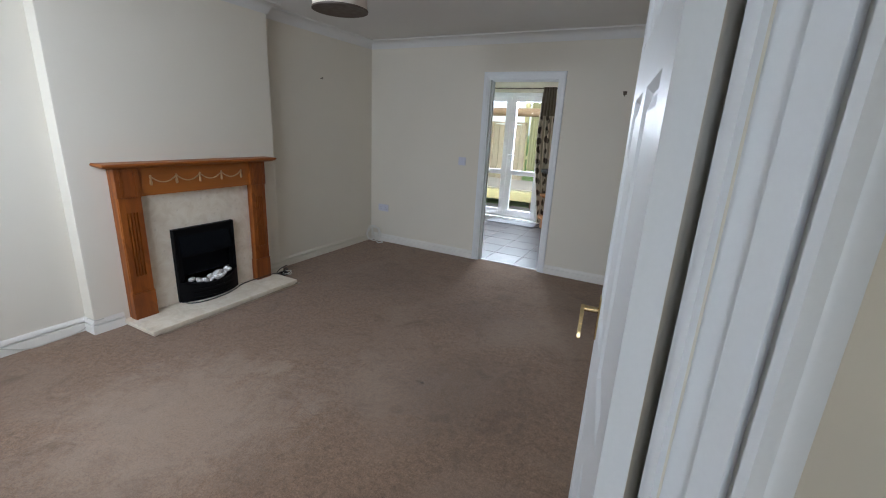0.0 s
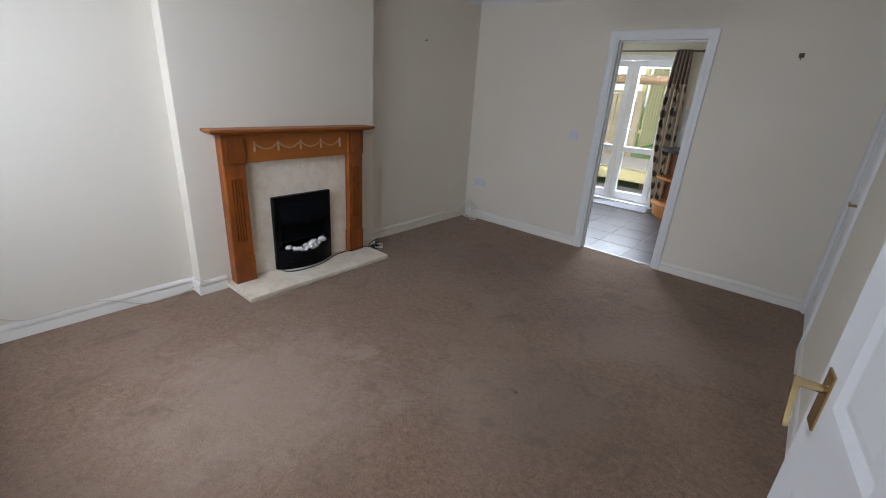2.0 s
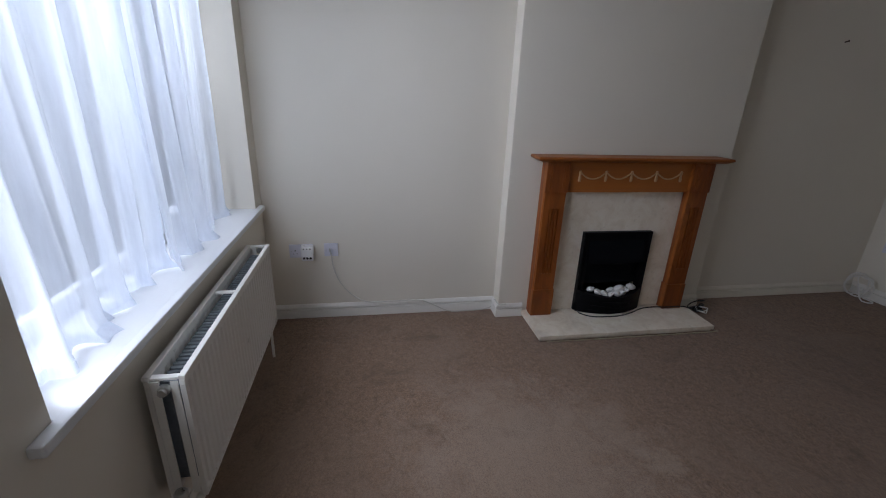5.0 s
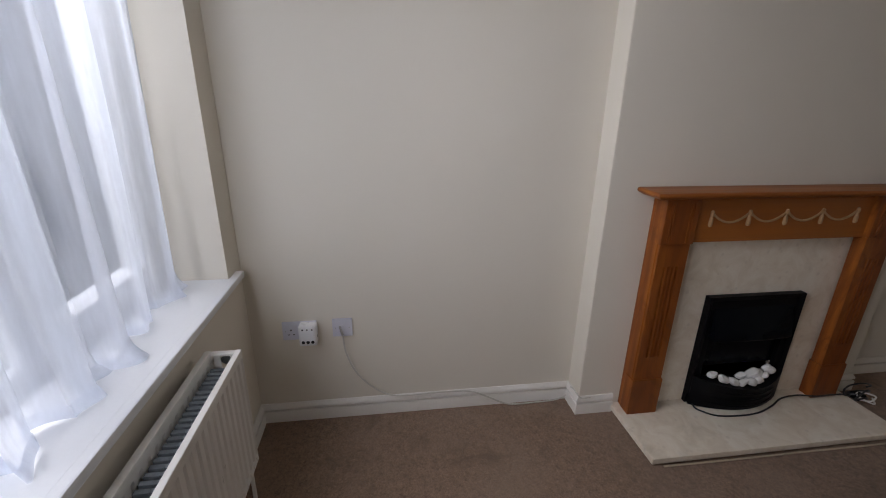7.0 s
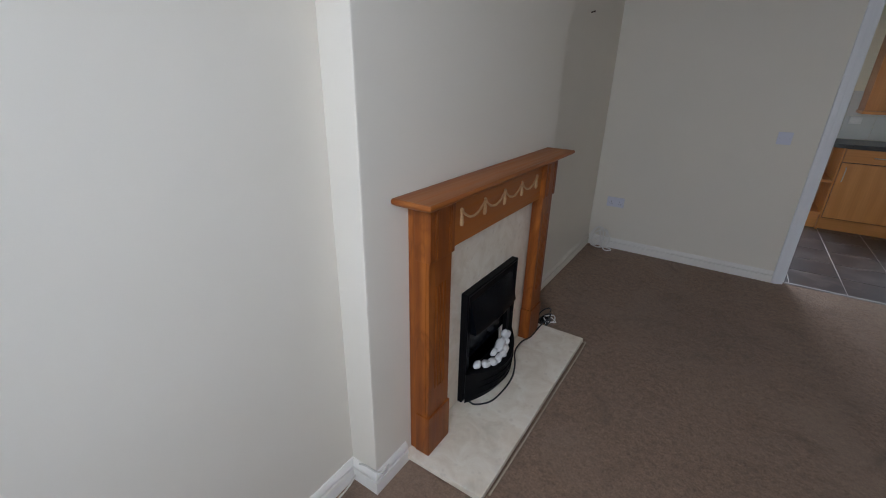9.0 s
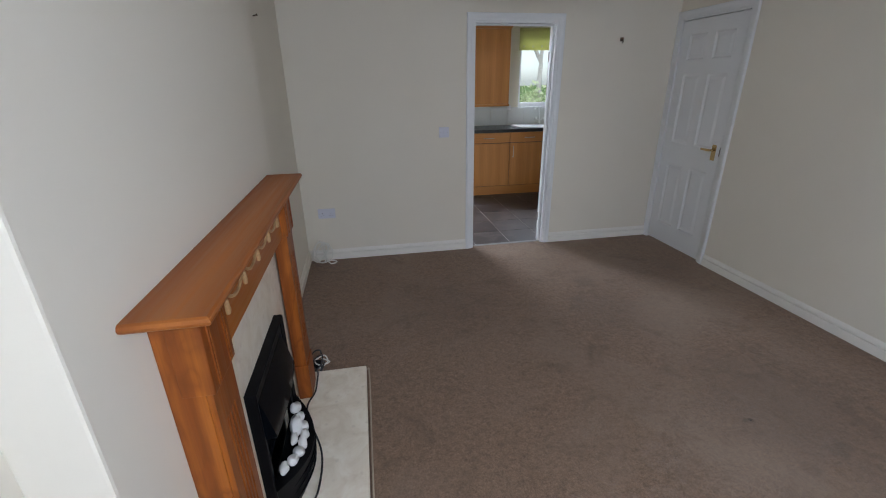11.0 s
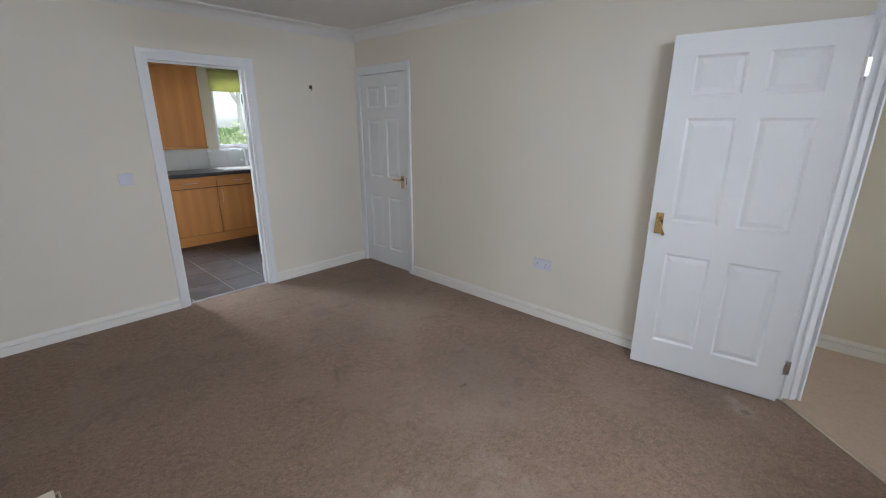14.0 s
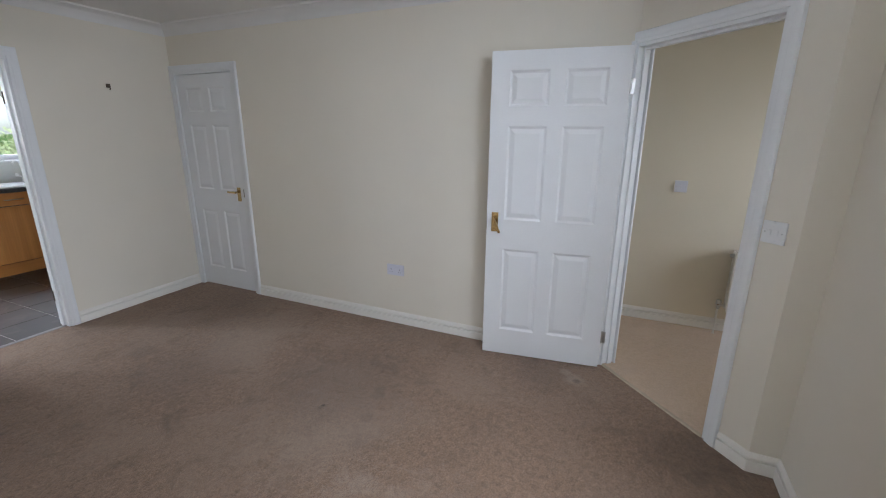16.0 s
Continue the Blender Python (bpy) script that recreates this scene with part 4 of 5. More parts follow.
# ---- sockets and switches ----
def wall_plate(name, matrix, w, h, label, category, kind, mat=M_PLASTIC):
    """Face plate on a wall; own x to the side, z up, -y out of the wall."""
    p = thing(name, None, label, category, "wall plates", matrix)
    bm = bmesh.new()
    box(bm, -w / 2, w / 2, -0.010, 0.0, -h / 2, h / 2, 0.003)
    part("face_plate", bm, mat, p)
    xs = (-w / 4, w / 4) if w > 0.1 else (0.0,)
    if kind == "socket":
        for x in xs:
            for dx, dz, a, b in ((0, 0.013, 0.0035, 0.008), (-0.011, -0.009, 0.006, 0.003), (0.011, -0.009, 0.006, 0.003)):
                bm = bmesh.new()
                box(bm, x + dx - a / 2 - 0.001, x + dx + a / 2 + 0.001, -0.0108, -0.0095, dz - 0.008 - b / 2, dz - 0.008 + b / 2)
                part("pin_slot", bm, M_DARK, p)
            bm = bmesh.new()
            box(bm, x * 0.45 - 0.006, x * 0.45 + 0.006, -0.0135, -0.0095, 0.012, 0.031, 0.0015)
            part("rocker", bm, mat, p)
    else:
        for x in ((-0.014, 0.014) if kind == "twin" else (0.0,)):
            bm = bmesh.new()
            box(bm, x - 0.006, x + 0.006, -0.0145, -0.0095, -0.011, 0.011, 0.002)
            part("rocker", bm, mat, p)
    for x in (-w / 2 + 0.013, w / 2 - 0.013):
        bm = bmesh.new()
        lathe(bm, [(0.0001, 0.0), (0.003, 0.0), (0.003, 0.0012), (0.0001, 0.0013)], Matrix.Translation((x, -0.0095, 0)) @ Matrix.Rotation(radians(90), 4, 'X'), 8)
        part("screw", bm, M_STEEL, p)
    return p


def facing_south(x, z):
    return Matrix.Translation((x, N, z))


def facing_west(x, y, z):
    return Matrix.Translation((x, y, z)) @ Matrix.Rotation(radians(-90), 4, 'Z')


def facing_east(x, y, z):
    return Matrix.Translation((x, y, z)) @ Matrix.Rotation(radians(90), 4, 'Z')


wall_plate("double_socket", facing_south(-2.866, 0.432), 0.146, 0.086, "white double socket on the magnolia wall", "socket", "socket", M_PLASTIC_G)
wall_plate("light_switch", facing_south(-1.815, 1.087), 0.086, 0.086, "white single light switch beside the kitchen doorway", "switch", "single", M_PLASTIC_G)
wall_plate("double_socket", facing_west(E, 2.405, 0.442), 0.146, 0.086, "white double socket on the magnolia wall", "socket", "socket", M_PLASTIC_G)
wall_plate("double_socket", facing_east(W, 0.278, 0.472), 0.146, 0.086, "white double socket with a plug-in unit", "socket", "socket", M_PLASTIC_G)
wall_plate("aerial_socket", facing_east(W, 0.46, 0.476), 0.086, 0.086, "white aerial socket with a cable plugged in", "socket", "single", M_PLASTIC_G)
wall_plate("hall_light_switch", facing_west(HALL_E, 0.467, 1.095), 0.086, 0.086, "white light switch on the cream hall wall", "switch", "single", M_PLASTIC_G)
wall_plate("light_switch", DIAG @ Matrix.Translation((0.868, 0, 1.088)), 0.092, 0.092, "white twin light switch beside the hall doorway", "switch", "twin")

unit = thing("plug_in_unit", (W + 0.012, 0.318, 0.425), "white plug-in unit with rows of dark vents", "plug-in unit")
block("casing", M_PLASTIC, unit, W + 0.0105, W + 0.060, 0.281, 0.356, 0.422, 0.517, 0.010)
for z, r in ((0.502, 0.004), (0.442, 0.0075)):
    for y in (0.299, 0.3185, 0.338):
        bm = bmesh.new()
        lathe(bm, [(0.0001, 0.0), (r, 0.0), (r, 0.0015), (0.0001, 0.0016)], Matrix.Translation((W + 0.0597, y, z)) @ Matrix.Rotation(radians(90), 4, 'Y'), 10)
        part("vent", bm, M_DARK, unit)

bm = bmesh.new()
tube(bm, [(W + 0.009, 0.450, 0.482), (W + 0.030, 0.456, 0.469), (W + 0.038, 0.462, 0.454)], 0.005, 8)
tagged(part("aerial_plug", bm, M_STEEL, None, "", True), "small metal aerial plug in the wall socket", "plug")
cord("aerial_cable", [(W + 0.038, 0.462, 0.454), (W + 0.035, 0.473, 0.36), (W + 0.03, 0.513, 0.25), (W + 0.022, 0.588, 0.155), (W + 0.02, 0.678, 0.104), (W + 0.02, 0.808, 0.100), (W + 0.02, 0.938, 0.101), (W + 0.022, 1.048, 0.095), (W + 0.026, 1.138, 0.055), (W + 0.032, 1.238, 0.010), (W + 0.034, 1.368, 0.007), (W + 0.03, 1.488, 0.010), (W + 0.024, 1.548, 0.03), (W + 0.03, 1.554, 0.075), (W + 0.07, 1.554, 0.100), (BF + 0.02, 1.560, 0.100), (BF + 0.02, 1.608, 0.099)], 0.0036, M_CORD_G, "thin grubby off-white aerial cable sagging along the skirting")

# hooks and nails left in the walls
bm = bmesh.new()
box(bm, -0.266, -0.234, N - 0.004, N, 1.795, 1.825, 0.001)
tube(bm, smooth_line([(-0.250, N - 0.003, 1.812), (-0.250, N - 0.02, 1.802), (-0.250, N - 0.024, 1.788), (-0.250, N - 0.014, 1.782)], 4), 0.004, 8)
tagged(part("wall_hook", bm, M_RUST), "small dark metal picture hook in the wall", "hook")
bm = bmesh.new()
tube(bm, [(W, 3.83, 1.848), (W + 0.022, 3.83, 1.853)], 0.004, 8)
lathe(bm, [(0.001, 0), (0.007, 0), (0.007, 0.003), (0.001, 0.003)], Matrix.Translation((W + 0.022, 3.83, 1.853)) @ Matrix.Rotation(radians(90), 4, 'Y'), 10)
tagged(part("wall_nail", bm, M_RUST), "small dark nail in the alcove wall", "nail")

# ---- pendant lamp ----
pendant = thing("pendant_lamp", (-1.56, 2.42, H), "cream drum pendant shade hanging from the ceiling", "lamp")
bm = bmesh.new()
lathe(bm, [(0.149, 2.032), (0.155, 2.03), (0.1555, 2.035), (0.1545, 2.039), (0.150, 2.039)], Matrix.Translation((-1.56, 2.42, 0)), 40)
part("rim", bm, M_SHADE_RIM, pendant, "dark lower rim", True)
bm = bmesh.new()
seg = 40
rings = [[bm.verts.new((-1.56 + r * math.cos(2 * math.pi * j / seg), 2.42 + r * math.sin(2 * math.pi * j / seg), z)) for j in range(seg)] for r, z in ((0.152, 2.037), (0.146, 2.105), (0.135, 2.18), (0.131, 2.18), (0.142, 2.105), (0.148, 2.037))]
for a, b in zip(rings, rings[1:] + rings[:1]):
    for j in range(seg):
        bm.faces.new((a[j], a[(j + 1) % seg], b[(j + 1) % seg], b[j]))
bmesh.ops.recalc_face_normals(bm, faces=bm.faces[:])
part("shade", bm, M_SHADE, pendant, "", True)
bm = bmesh.new()
tube(bm, [(-1.56, 2.42, 2.145), (-1.56, 2.42, 2.315)], 0.004, 8)
part("flex", bm, M_PLASTIC, pendant)
bm = bmesh.new()
lathe(bm, [(0.001, 2.311), (0.03, 2.313), (0.046, 2.329), (0.05, 2.3445), (0.001, 2.3446)], Matrix.Translation((-1.56, 2.42, 0)), 24)
part("ceiling_rose", bm, M_PLASTIC, pendant, "", True)
bm = bmesh.new()
lathe(bm, [(0.001, 2.075), (0.022, 2.085), (0.028, 2.1), (0.02, 2.12), (0.014, 2.135), (0.018, 2.14), (0.018, 2.17), (0.001, 2.171)], Matrix.Translation((-1.56, 2.42, 0)), 16)
part("bulb", bm, M_PLASTIC, pendant, "", True)
for k in range(3):
    a = k * 2 * math.pi / 3
    bm = bmesh.new()
    tube(bm, [(-1.56, 2.42, 2.155), (-1.56 + 0.136 * math.cos(a), 2.42 + 0.136 * math.sin(a), 2.17)], 0.002, 6)
    part("spoke", bm, M_STEEL, pendant)


# ---- front window ----
def frame_bars(bm, x0, x1, z0, z1, y0, y1, w, bevel=0.004):
    box(bm, x0, x0 + w, y0, y1, z0, z1, bevel)
    box(bm, x1 - w, x1, y0, y1, z0, z1, bevel)
    box(bm, x0 + w, x1 - w, y0, y1, z0, z0 + w, bevel)
    box(bm, x0 + w, x1 - w, y0, y1, z1 - w, z1, bevel)


GY = S - 0.235
window = thing("window_1", ((WIN[0] + WIN[1]) / 2, GY, WIN[2]), "white upvc front window behind sheer curtains", "window")
window["kind"] = "structure"
bm = bmesh.new()
frame_bars(bm, WIN[0], WIN[1], WIN[2], WIN[3], GY - 0.06, GY, 0.06)
box(bm, -2.36, -2.30, GY - 0.06, GY, WIN[2] + 0.06, WIN[3] - 0.06, 0.004)
part("window_frame", bm, M_UPVC, window)
bm = bmesh.new()
frame_bars(bm, WIN[0] + 0.045, -2.345, WIN[2] + 0.045, WIN[3] - 0.045, GY - 0.045, GY + 0.016, 0.058)
part("casement", bm, M_UPVC, window)
for x0, x1 in ((WIN[0] + 0.10, -2.40), (-2.30, WIN[1] - 0.06)):
    bm = bmesh.new()
    box(bm, x0, x1, GY - 0.034, GY - 0.028, WIN[2] + 0.06, WIN[3] - 0.06)
    p = part("pane", bm, M_GLASS, window)
    p.visible_shadow = False
bm = bmesh.new()
box(bm, -2.388, -2.362, GY + 0.016, GY + 0.026, 1.25, 1.33, 0.004)
tube(bm, smooth_line([(-2.375, GY + 0.024, 1.30), (-2.375, GY + 0.055, 1.305), (-2.385, GY + 0.062, 1.27), (-2.392, GY + 0.062, 1.19)], 5), 0.010, 10)
part("handle", bm, M_BLACK, window, "dark window handle", True)
bm = bmesh.new()
box(bm, WIN[0] - 0.085, WIN[1] + 0.075, S - 0.0, S + 0.032, WIN[2] - 0.024, WIN[2] + 0.003, 0.006)
box(bm, WIN[0] + 0.001, WIN[1] - 0.001, GY + 0.001, S + 0.004, WIN[2] - 0.02, WIN[2] + 0.0028)
tagged(part("window_sill", bm, M_GLOSS), "white gloss window board with rounded nose", "window sill", "", "structure")


def drape(name, x0, x1, y, top, folds, depth, seed, label, hem):
    """A sheet of voile in soft folds, with a doubled hem that breaks on the sill."""
    rng = random.Random(seed)
    phase = [rng.uniform(0, 6.28) for _ in range(6)]
    nx, nz = 150, 40
    bm = bmesh.new()
    rows = []
    for k in range(nz + 1):
        v = k / nz
        row = []
        for i in range(nx + 1):
            u = i / nx
            spread = 1.0 + 0.05 * math.sin(3.1 * u + phase[0]) * v
            fold = math.sin(2 * math.pi * folds * u * spread + phase[1] + 0.6 * math.sin(5 * u + phase[2])) + 0.42 * math.sin(2 * math.pi * folds * 2.3 * u + phase[3] + 1.2 * v)
            amp = depth * (0.65 + 0.55 * v + 0.3 * math.sin(7 * u + phase[4]))
            low = hem + 0.012 * math.sin(2 * math.pi * folds * 0.5 * u + phase[5]) + 0.010 * abs(math.sin(9 * u + phase[2]))
            z = max(top + (low - top) * v, 0.7845)
            yy = y + amp * fold + 0.03 * v * v * math.sin(4.2 * u + phase[3])
            if v > 0.965:
                yy += 0.018 * (v - 0.965) / 0.035 * (1 + math.sin(11 * u + phase[0]))
            row.append(bm.verts.new((x0 + (x1 - x0) * u + 0.010 * math.sin(2 * math.pi * folds * u * 2 + phase[2]) * v, min(yy, S - 0.03), z)))
        rows.append(row)
    for a, b in zip(rows, rows[1:]):
        for i in range(nx):
            bm.faces.new((a[i], a[i + 1], b[i + 1], b[i]))
    d = thing(name, ((x0 + x1) / 2, y, hem), label, "curtain", "sheer curtains")
    part("cloth", bm, M_SHEER, d, "", True)
    bm = bmesh.new()
    rows2 = []
    for k in (0, 1):
        row = []
        for i in range(nx + 1):
            u = i / nx
            spread = 1.0 + 0.05 * math.sin(3.1 * u + phase[0])
            fold = math.sin(2 * math.pi * folds * u * spread + phase[1] + 0.6 * math.sin(5 * u + phase[2])) + 0.42 * math.sin(2 * math.pi * folds * 2.3 * u + phase[3] + 1.2)
            amp = depth * (1.2 + 0.3 * math.sin(7 * u + phase[4]))
            lowz = hem + 0.012 * math.sin(2 * math.pi * folds * 0.5 * u + phase[5]) + 0.010 * abs(math.sin(9 * u + phase[2]))
            yy = y + amp * fold + 0.03 * math.sin(4.2 * u + phase[3]) + 0.018 * (1 + math.sin(11 * u + phase[0])) * (1 - k) + 0.003
            row.append(bm.verts.new((x0 + (x1 - x0) * u + 0.010 * math.sin(2 * math.pi * folds * u * 2 + phase[2]), min(yy, S - 0.028), max(lowz + 0.001, 0.7850) + 0.030 * k)))
        rows2.append(row)
    for i in range(nx):
        bm.faces.new((rows2[0][i], rows2[0][i + 1], rows2[1][i + 1], rows2[1][i]))
    part("hem", bm, M_SHEER, d, "doubled hem", True)
    return d


drape("sheer_curtain", -2.87, -2.02, S - 0.115, 2.06, 5.0, 0.026, 3, "sheer white voile curtain hanging to the sill", 0.776)
drape("sheer_curtain", -2.06, -1.27, S - 0.120, 2.06, 5.5, 0.028, 8, "sheer white voile curtain hanging to the sill", 0.776)
bm = bmesh.new()
tube(bm, [(WIN[0], S - 0.118, 2.066), (WIN[1], S - 0.118, 2.066)], 0.006, 8)
tagged(part("curtain_rod", bm, M_PLASTIC), "slim white rod inside the window reveal", "curtain rod")


# ---- radiators ----
def radiator(name, matrix, length, z0, z1, label):
    """Double panel radiator; own x along the wall, wall at y = 0, -y into the room."""
    r = thing(name, None, label, "radiator", "radiators", matrix)
    front, back = -0.135, -0.035
    ribs = max(6, int(length / 0.034))
    for y, nm in ((front, "front_panel"), (back - 0.012, "back_panel")):
        bm = bmesh.new()
        outline = []
        for i in range(ribs):
            a = i * length / ribs
            w = length / ribs
            outline += [(a, 0.0), (a + w * 0.34, 0.0), (a + w * 0.5, 0.005), (a + w * 0.84, 0.005)]
        outline.append((length, 0.0))
        line = [(x, y + d) for x, d in outline]
        prism(bm, line + [(length, y + 0.014), (0, y + 0.014)], z0 + 0.025, z1 - 0.03)
        box(bm, 0, length, y - 0.001, y + 0.015, z1 - 0.03, z1 - 0.012, 0.003)
        box(bm, 0, length, y - 0.001, y + 0.015, z0, z0 + 0.025, 0.004)
        part(nm, bm, M_RAD, r)
    # pressed lower edge of the front panel
    bm = bmesh.new()
    for i in range(ribs):
        a = (i + 0.3) * length / ribs
        box(bm, a, a + length / ribs * 0.4, front - 0.0035, front - 0.0005, z0 + 0.012, z0 + 0.026, 0.001)
    tagged(part("seam", bm, M_RAD, r), kind="stuff")
    # top grille rails and end covers
    bm = bmesh.new()
    box(bm, 0.0, length, front - 0.002, front + 0.016, z1 - 0.012, z1, 0.003)
    box(bm, 0.0, length, back - 0.014, back + 0.006, z1 - 0.012, z1, 0.003)
    for x in (0.0, length * 0.5 - 0.010, length - 0.018):
        box(bm, x, x + 0.018, front + 0.0162, back - 0.0142, z1 - 0.011, z1 - 0.002, 0.002)
    part("top_rail", bm, M_RAD, r)
    for x0 in (-0.003, length - 0.001):
        bm = bmesh.new()
        box(bm, x0, x0 + 0.004, front + 0.016, front + 0.036, z0 + 0.02, z1 - 0.014, 0.001)
        box(bm, x0, x0 + 0.004, back - 0.036, back - 0.014, z0 + 0.02, z1 - 0.014, 0.001)
        part("end_cover", bm, M_RAD, r)
    # convector fins
    bm = bmesh.new()
    n = int(length / 0.022)
    for i in range(n):
        x = 0.02 + (length - 0.04) * i / n
        for y in (front + 0.019, (front + back) / 2 + 0.002):
            box(bm, x, x + 0.012, y, y + 0.032, z0 + 0.06, z1 - 0.045)
    tagged(part("convector", bm, M_FIN, r, "dark grey finned convector"), kind="stuff")
    for x, d in ((-0.001, -1), (length + 0.001, 1)):
        bm = bmesh.new()
        lathe(bm, [(0.0005, 0.0), (0.015, 0.0), (0.015, 0.016), (0.011, 0.018), (0.011, 0.026), (0.0005, 0.027)], Matrix.Translation((x, (front + back) / 2, z1 - 0.035)) @ Matrix.Rotation(radians(90 * d), 4, 'Y'), 14)
        part("bleed_plug", bm, M_STEEL, r, "", True)
        bm = bmesh.new()
        tube(bm, smooth_line([(x, (front + back) / 2, z0 + 0.035), (x + d * 0.03, (front + back) / 2, z0 + 0.035), (x + d * 0.042, (front + back) / 2, z0 + 0.02), (x + d * 0.042, (front + back) / 2, 0.0)], 4), 0.0075, 8)
        pipe = part("pipe", bm, M_RAD, r, "painted pipe", True)
        bm = bmesh.new()
        lathe(bm, [(0.0005, -0.03), (0.012, -0.028), (0.014, -0.01), (0.012, 0.0), (0.019, 0.004), (0.019, 0.034), (0.015, 0.040), (0.0005, 0.041)], Matrix.Translation((x + d * 0.042, (front + back) / 2, z0 + 0.035)), 14)
        part("valve", bm, M_STEEL if d < 0 else M_PLASTIC, r, "radiator valve", True)
    return r


radiator("radiator", Matrix.Translation((-1.50, S, 0)) @ Matrix.Rotation(radians(180), 4, 'Z'), 1.07, 0.255, 0.69, "white double panel radiator under the front window")
radiator("radiator", Matrix.Translation((HALL_E, 0.065, 0)) @ Matrix.Rotation(radians(-90), 4, 'Z'), 0.80, 0.20, 0.66, "white double panel radiator on the hall wall")


# ---- kitchen: garden doors ----
FG = KN + 0.13
fd = thing("door_3", ((FRENCH[0] + FRENCH[1]) / 2, FG, 0.0), "white upvc glazed garden doors, shut", "door")
bm = bmesh.new()
frame_bars(bm, FRENCH[0], FRENCH[1], 0.0, FRENCH[3], FG - 0.035, FG + 0.035, 0.055)
part("door_frame", bm, M_UPVC, fd)
MEET = -2.2
for x0, x1 in ((FRENCH[0] + 0.056, MEET - 0.001), (MEET + 0.001, FRENCH[1] - 0.056)):
    bm = bmesh.new()
    a, b, z0, z1 = x0, x1, 0.058, FRENCH[3] - 0.058
    w = 0.085
    box(bm, a, a + w, FG - 0.05, FG + 0.02, z0, z1, 0.004)
    box(bm, b - w, b, FG - 0.05, FG + 0.02, z0, z1, 0.004)
    box(bm, a + w, b - w, FG - 0.05, FG + 0.02, z0, z0 + 0.09, 0.004)
    box(bm, a + w, b - w, FG - 0.05, FG + 0.02, z1 - w, z1, 0.004)
    box(bm, a + w, b - w, FG - 0.05, FG + 0.02, 0.735, 0.812, 0.004)
    sash = part("sash", bm, M_UPVC, fd)
    for p0, p1 in ((z0 + 0.09, 0.735), (0.812, z1 - w)):
        bm = bmesh.new()
        box(bm, a + w, b - w, FG - 0.018, FG - 0.012, p0, p1)
        p = part("pane", bm, M_GLASS, sash)
        p.visible_shadow = False
bm = bmesh.new()
box(bm, MEET + 0.028, MEET + 0.056, FG - 0.062, FG - 0.051, 0.93, 1.14, 0.003)
tube(bm, smooth_line([(MEET + 0.042, FG - 0.060, 1.06), (MEET + 0.042, FG - 0.095, 1.06), (MEET + 0.07, FG - 0.105, 1.06), (MEET + 0.15, FG - 0.105, 1.055)], 4), 0.010, 8)
part("door_handle", bm, M_UPVC, fd, "white lever handle", True)
bm = bmesh.new()
box(bm, FRENCH[0], FRENCH[1], KN - 0.015, FG - 0.036, 0.0, 0.022, 0.004)
tagged(part("door_sill", bm, M_UPVC), "white upvc threshold of the garden doors", "threshold", "", "structure")

# curtain pole with rings and the drawn curtain
pole = thing("curtain_pole", (-2.0, KN - 0.09, 2.075), "dark metal curtain pole above the garden doors", "curtain pole")
bm = bmesh.new()
tube(bm, [(-2.80, KN - 0.09, 2.075), (-1.35, KN - 0.09, 2.075)], 0.009, 10)
part("pole", bm, M_RUST, pole, "", True)
for x in (-2.815, -1.335):
    bm = bmesh.new()
    lathe(bm, [(0.001, -0.03), (0.010, -0.026), (0.012, -0.012), (0.022, 0.0), (0.018, 0.016), (0.001, 0.026)], Matrix.Translation((x, KN - 0.09, 2.075)) @ Matrix.Rotation(radians(90), 4, 'Y'), 14)
    part("finial", bm, M_RUST, pole, "", True)
for x in (-2.74, -1.42):
    bm = bmesh.new()
    tube(bm, [(x, KN, 2.075), (x, KN - 0.085, 2.075)], 0.006, 8)
    part("bracket", bm, M_RUST, pole)

curtain = thing("leaf_curtain", (-1.5, KN - 0.09, 0.03), "beige curtain with dark leaf print, drawn aside", "curtain")
bm = bmesh.new()
uvl = bm.loops.layers.uv.new("UVMap")
nx, nz = 72, 30
rows = []
for k in range(nz + 1):
    v = k / nz
    xa, xb = -1.66 - 0.045 * math.sin(math.pi * min(v * 1.25, 1)) + 0.13 * v ** 3, -1.47 + 0.03 * math.sin(2.4 * v) + 0.03 * v
    row = []
    for i in range(nx + 1):
        u = i / nx
        f = math.sin(2 * math.pi * 5 * u + 0.5 * math.sin(3 * v))
        row.append(bm.verts.new((xa + (xb - xa) * u + 0.008 * math.cos(2 * math.pi * 5 * u), KN - 0.095 + (0.045 - 0.012 * v) * f, 2.09 + (0.03 - 2.09) * v)))
    rows.append(row)
for k in range(nz):
    for i in range(nx):
        f = bm.faces.new((rows[k][i], rows[k][i + 1], rows[k + 1][i + 1], rows[k + 1][i]))
        for loop, (a, b) in zip(f.loops, ((i, k), (i + 1, k), (i + 1, k + 1), (i, k + 1))):
            loop[uvl].uv = (a / nx, 1 - b / nz)
part("cloth", bm, M_CURTAIN, curtain, "", True)
for i in range(5):
    bm = bmesh.new()
    x = -1.645 + i * 0.042
    tube(bm, [(x, KN - 0.09 + 0.017 * math.cos(a), 2.075 + 0.017 * math.sin(a)) for a in (j * math.pi / 6 for j in range(12))], 0.003, 6, True)
    part("eyelet", bm, M_STEEL, curtain, "metal eyelet", True)

bm = bmesh.new()
box(bm, -2.30, -1.52, 6.74, 7.06, 0.002, 0.012, 0.003)
tagged(part("door_mat", bm, M_MAT), "thin grey mat inside the garden doors", "mat")
cord("mat_wire", [(-1.52, 6.78, 0.008), (-1.44, 6.8, 0.008), (-1.40, 6.76, 0.008), (-1.36, 6.75, 0.02)], 0.004, M_CORD_B, "short dark wire on the kitchen floor")


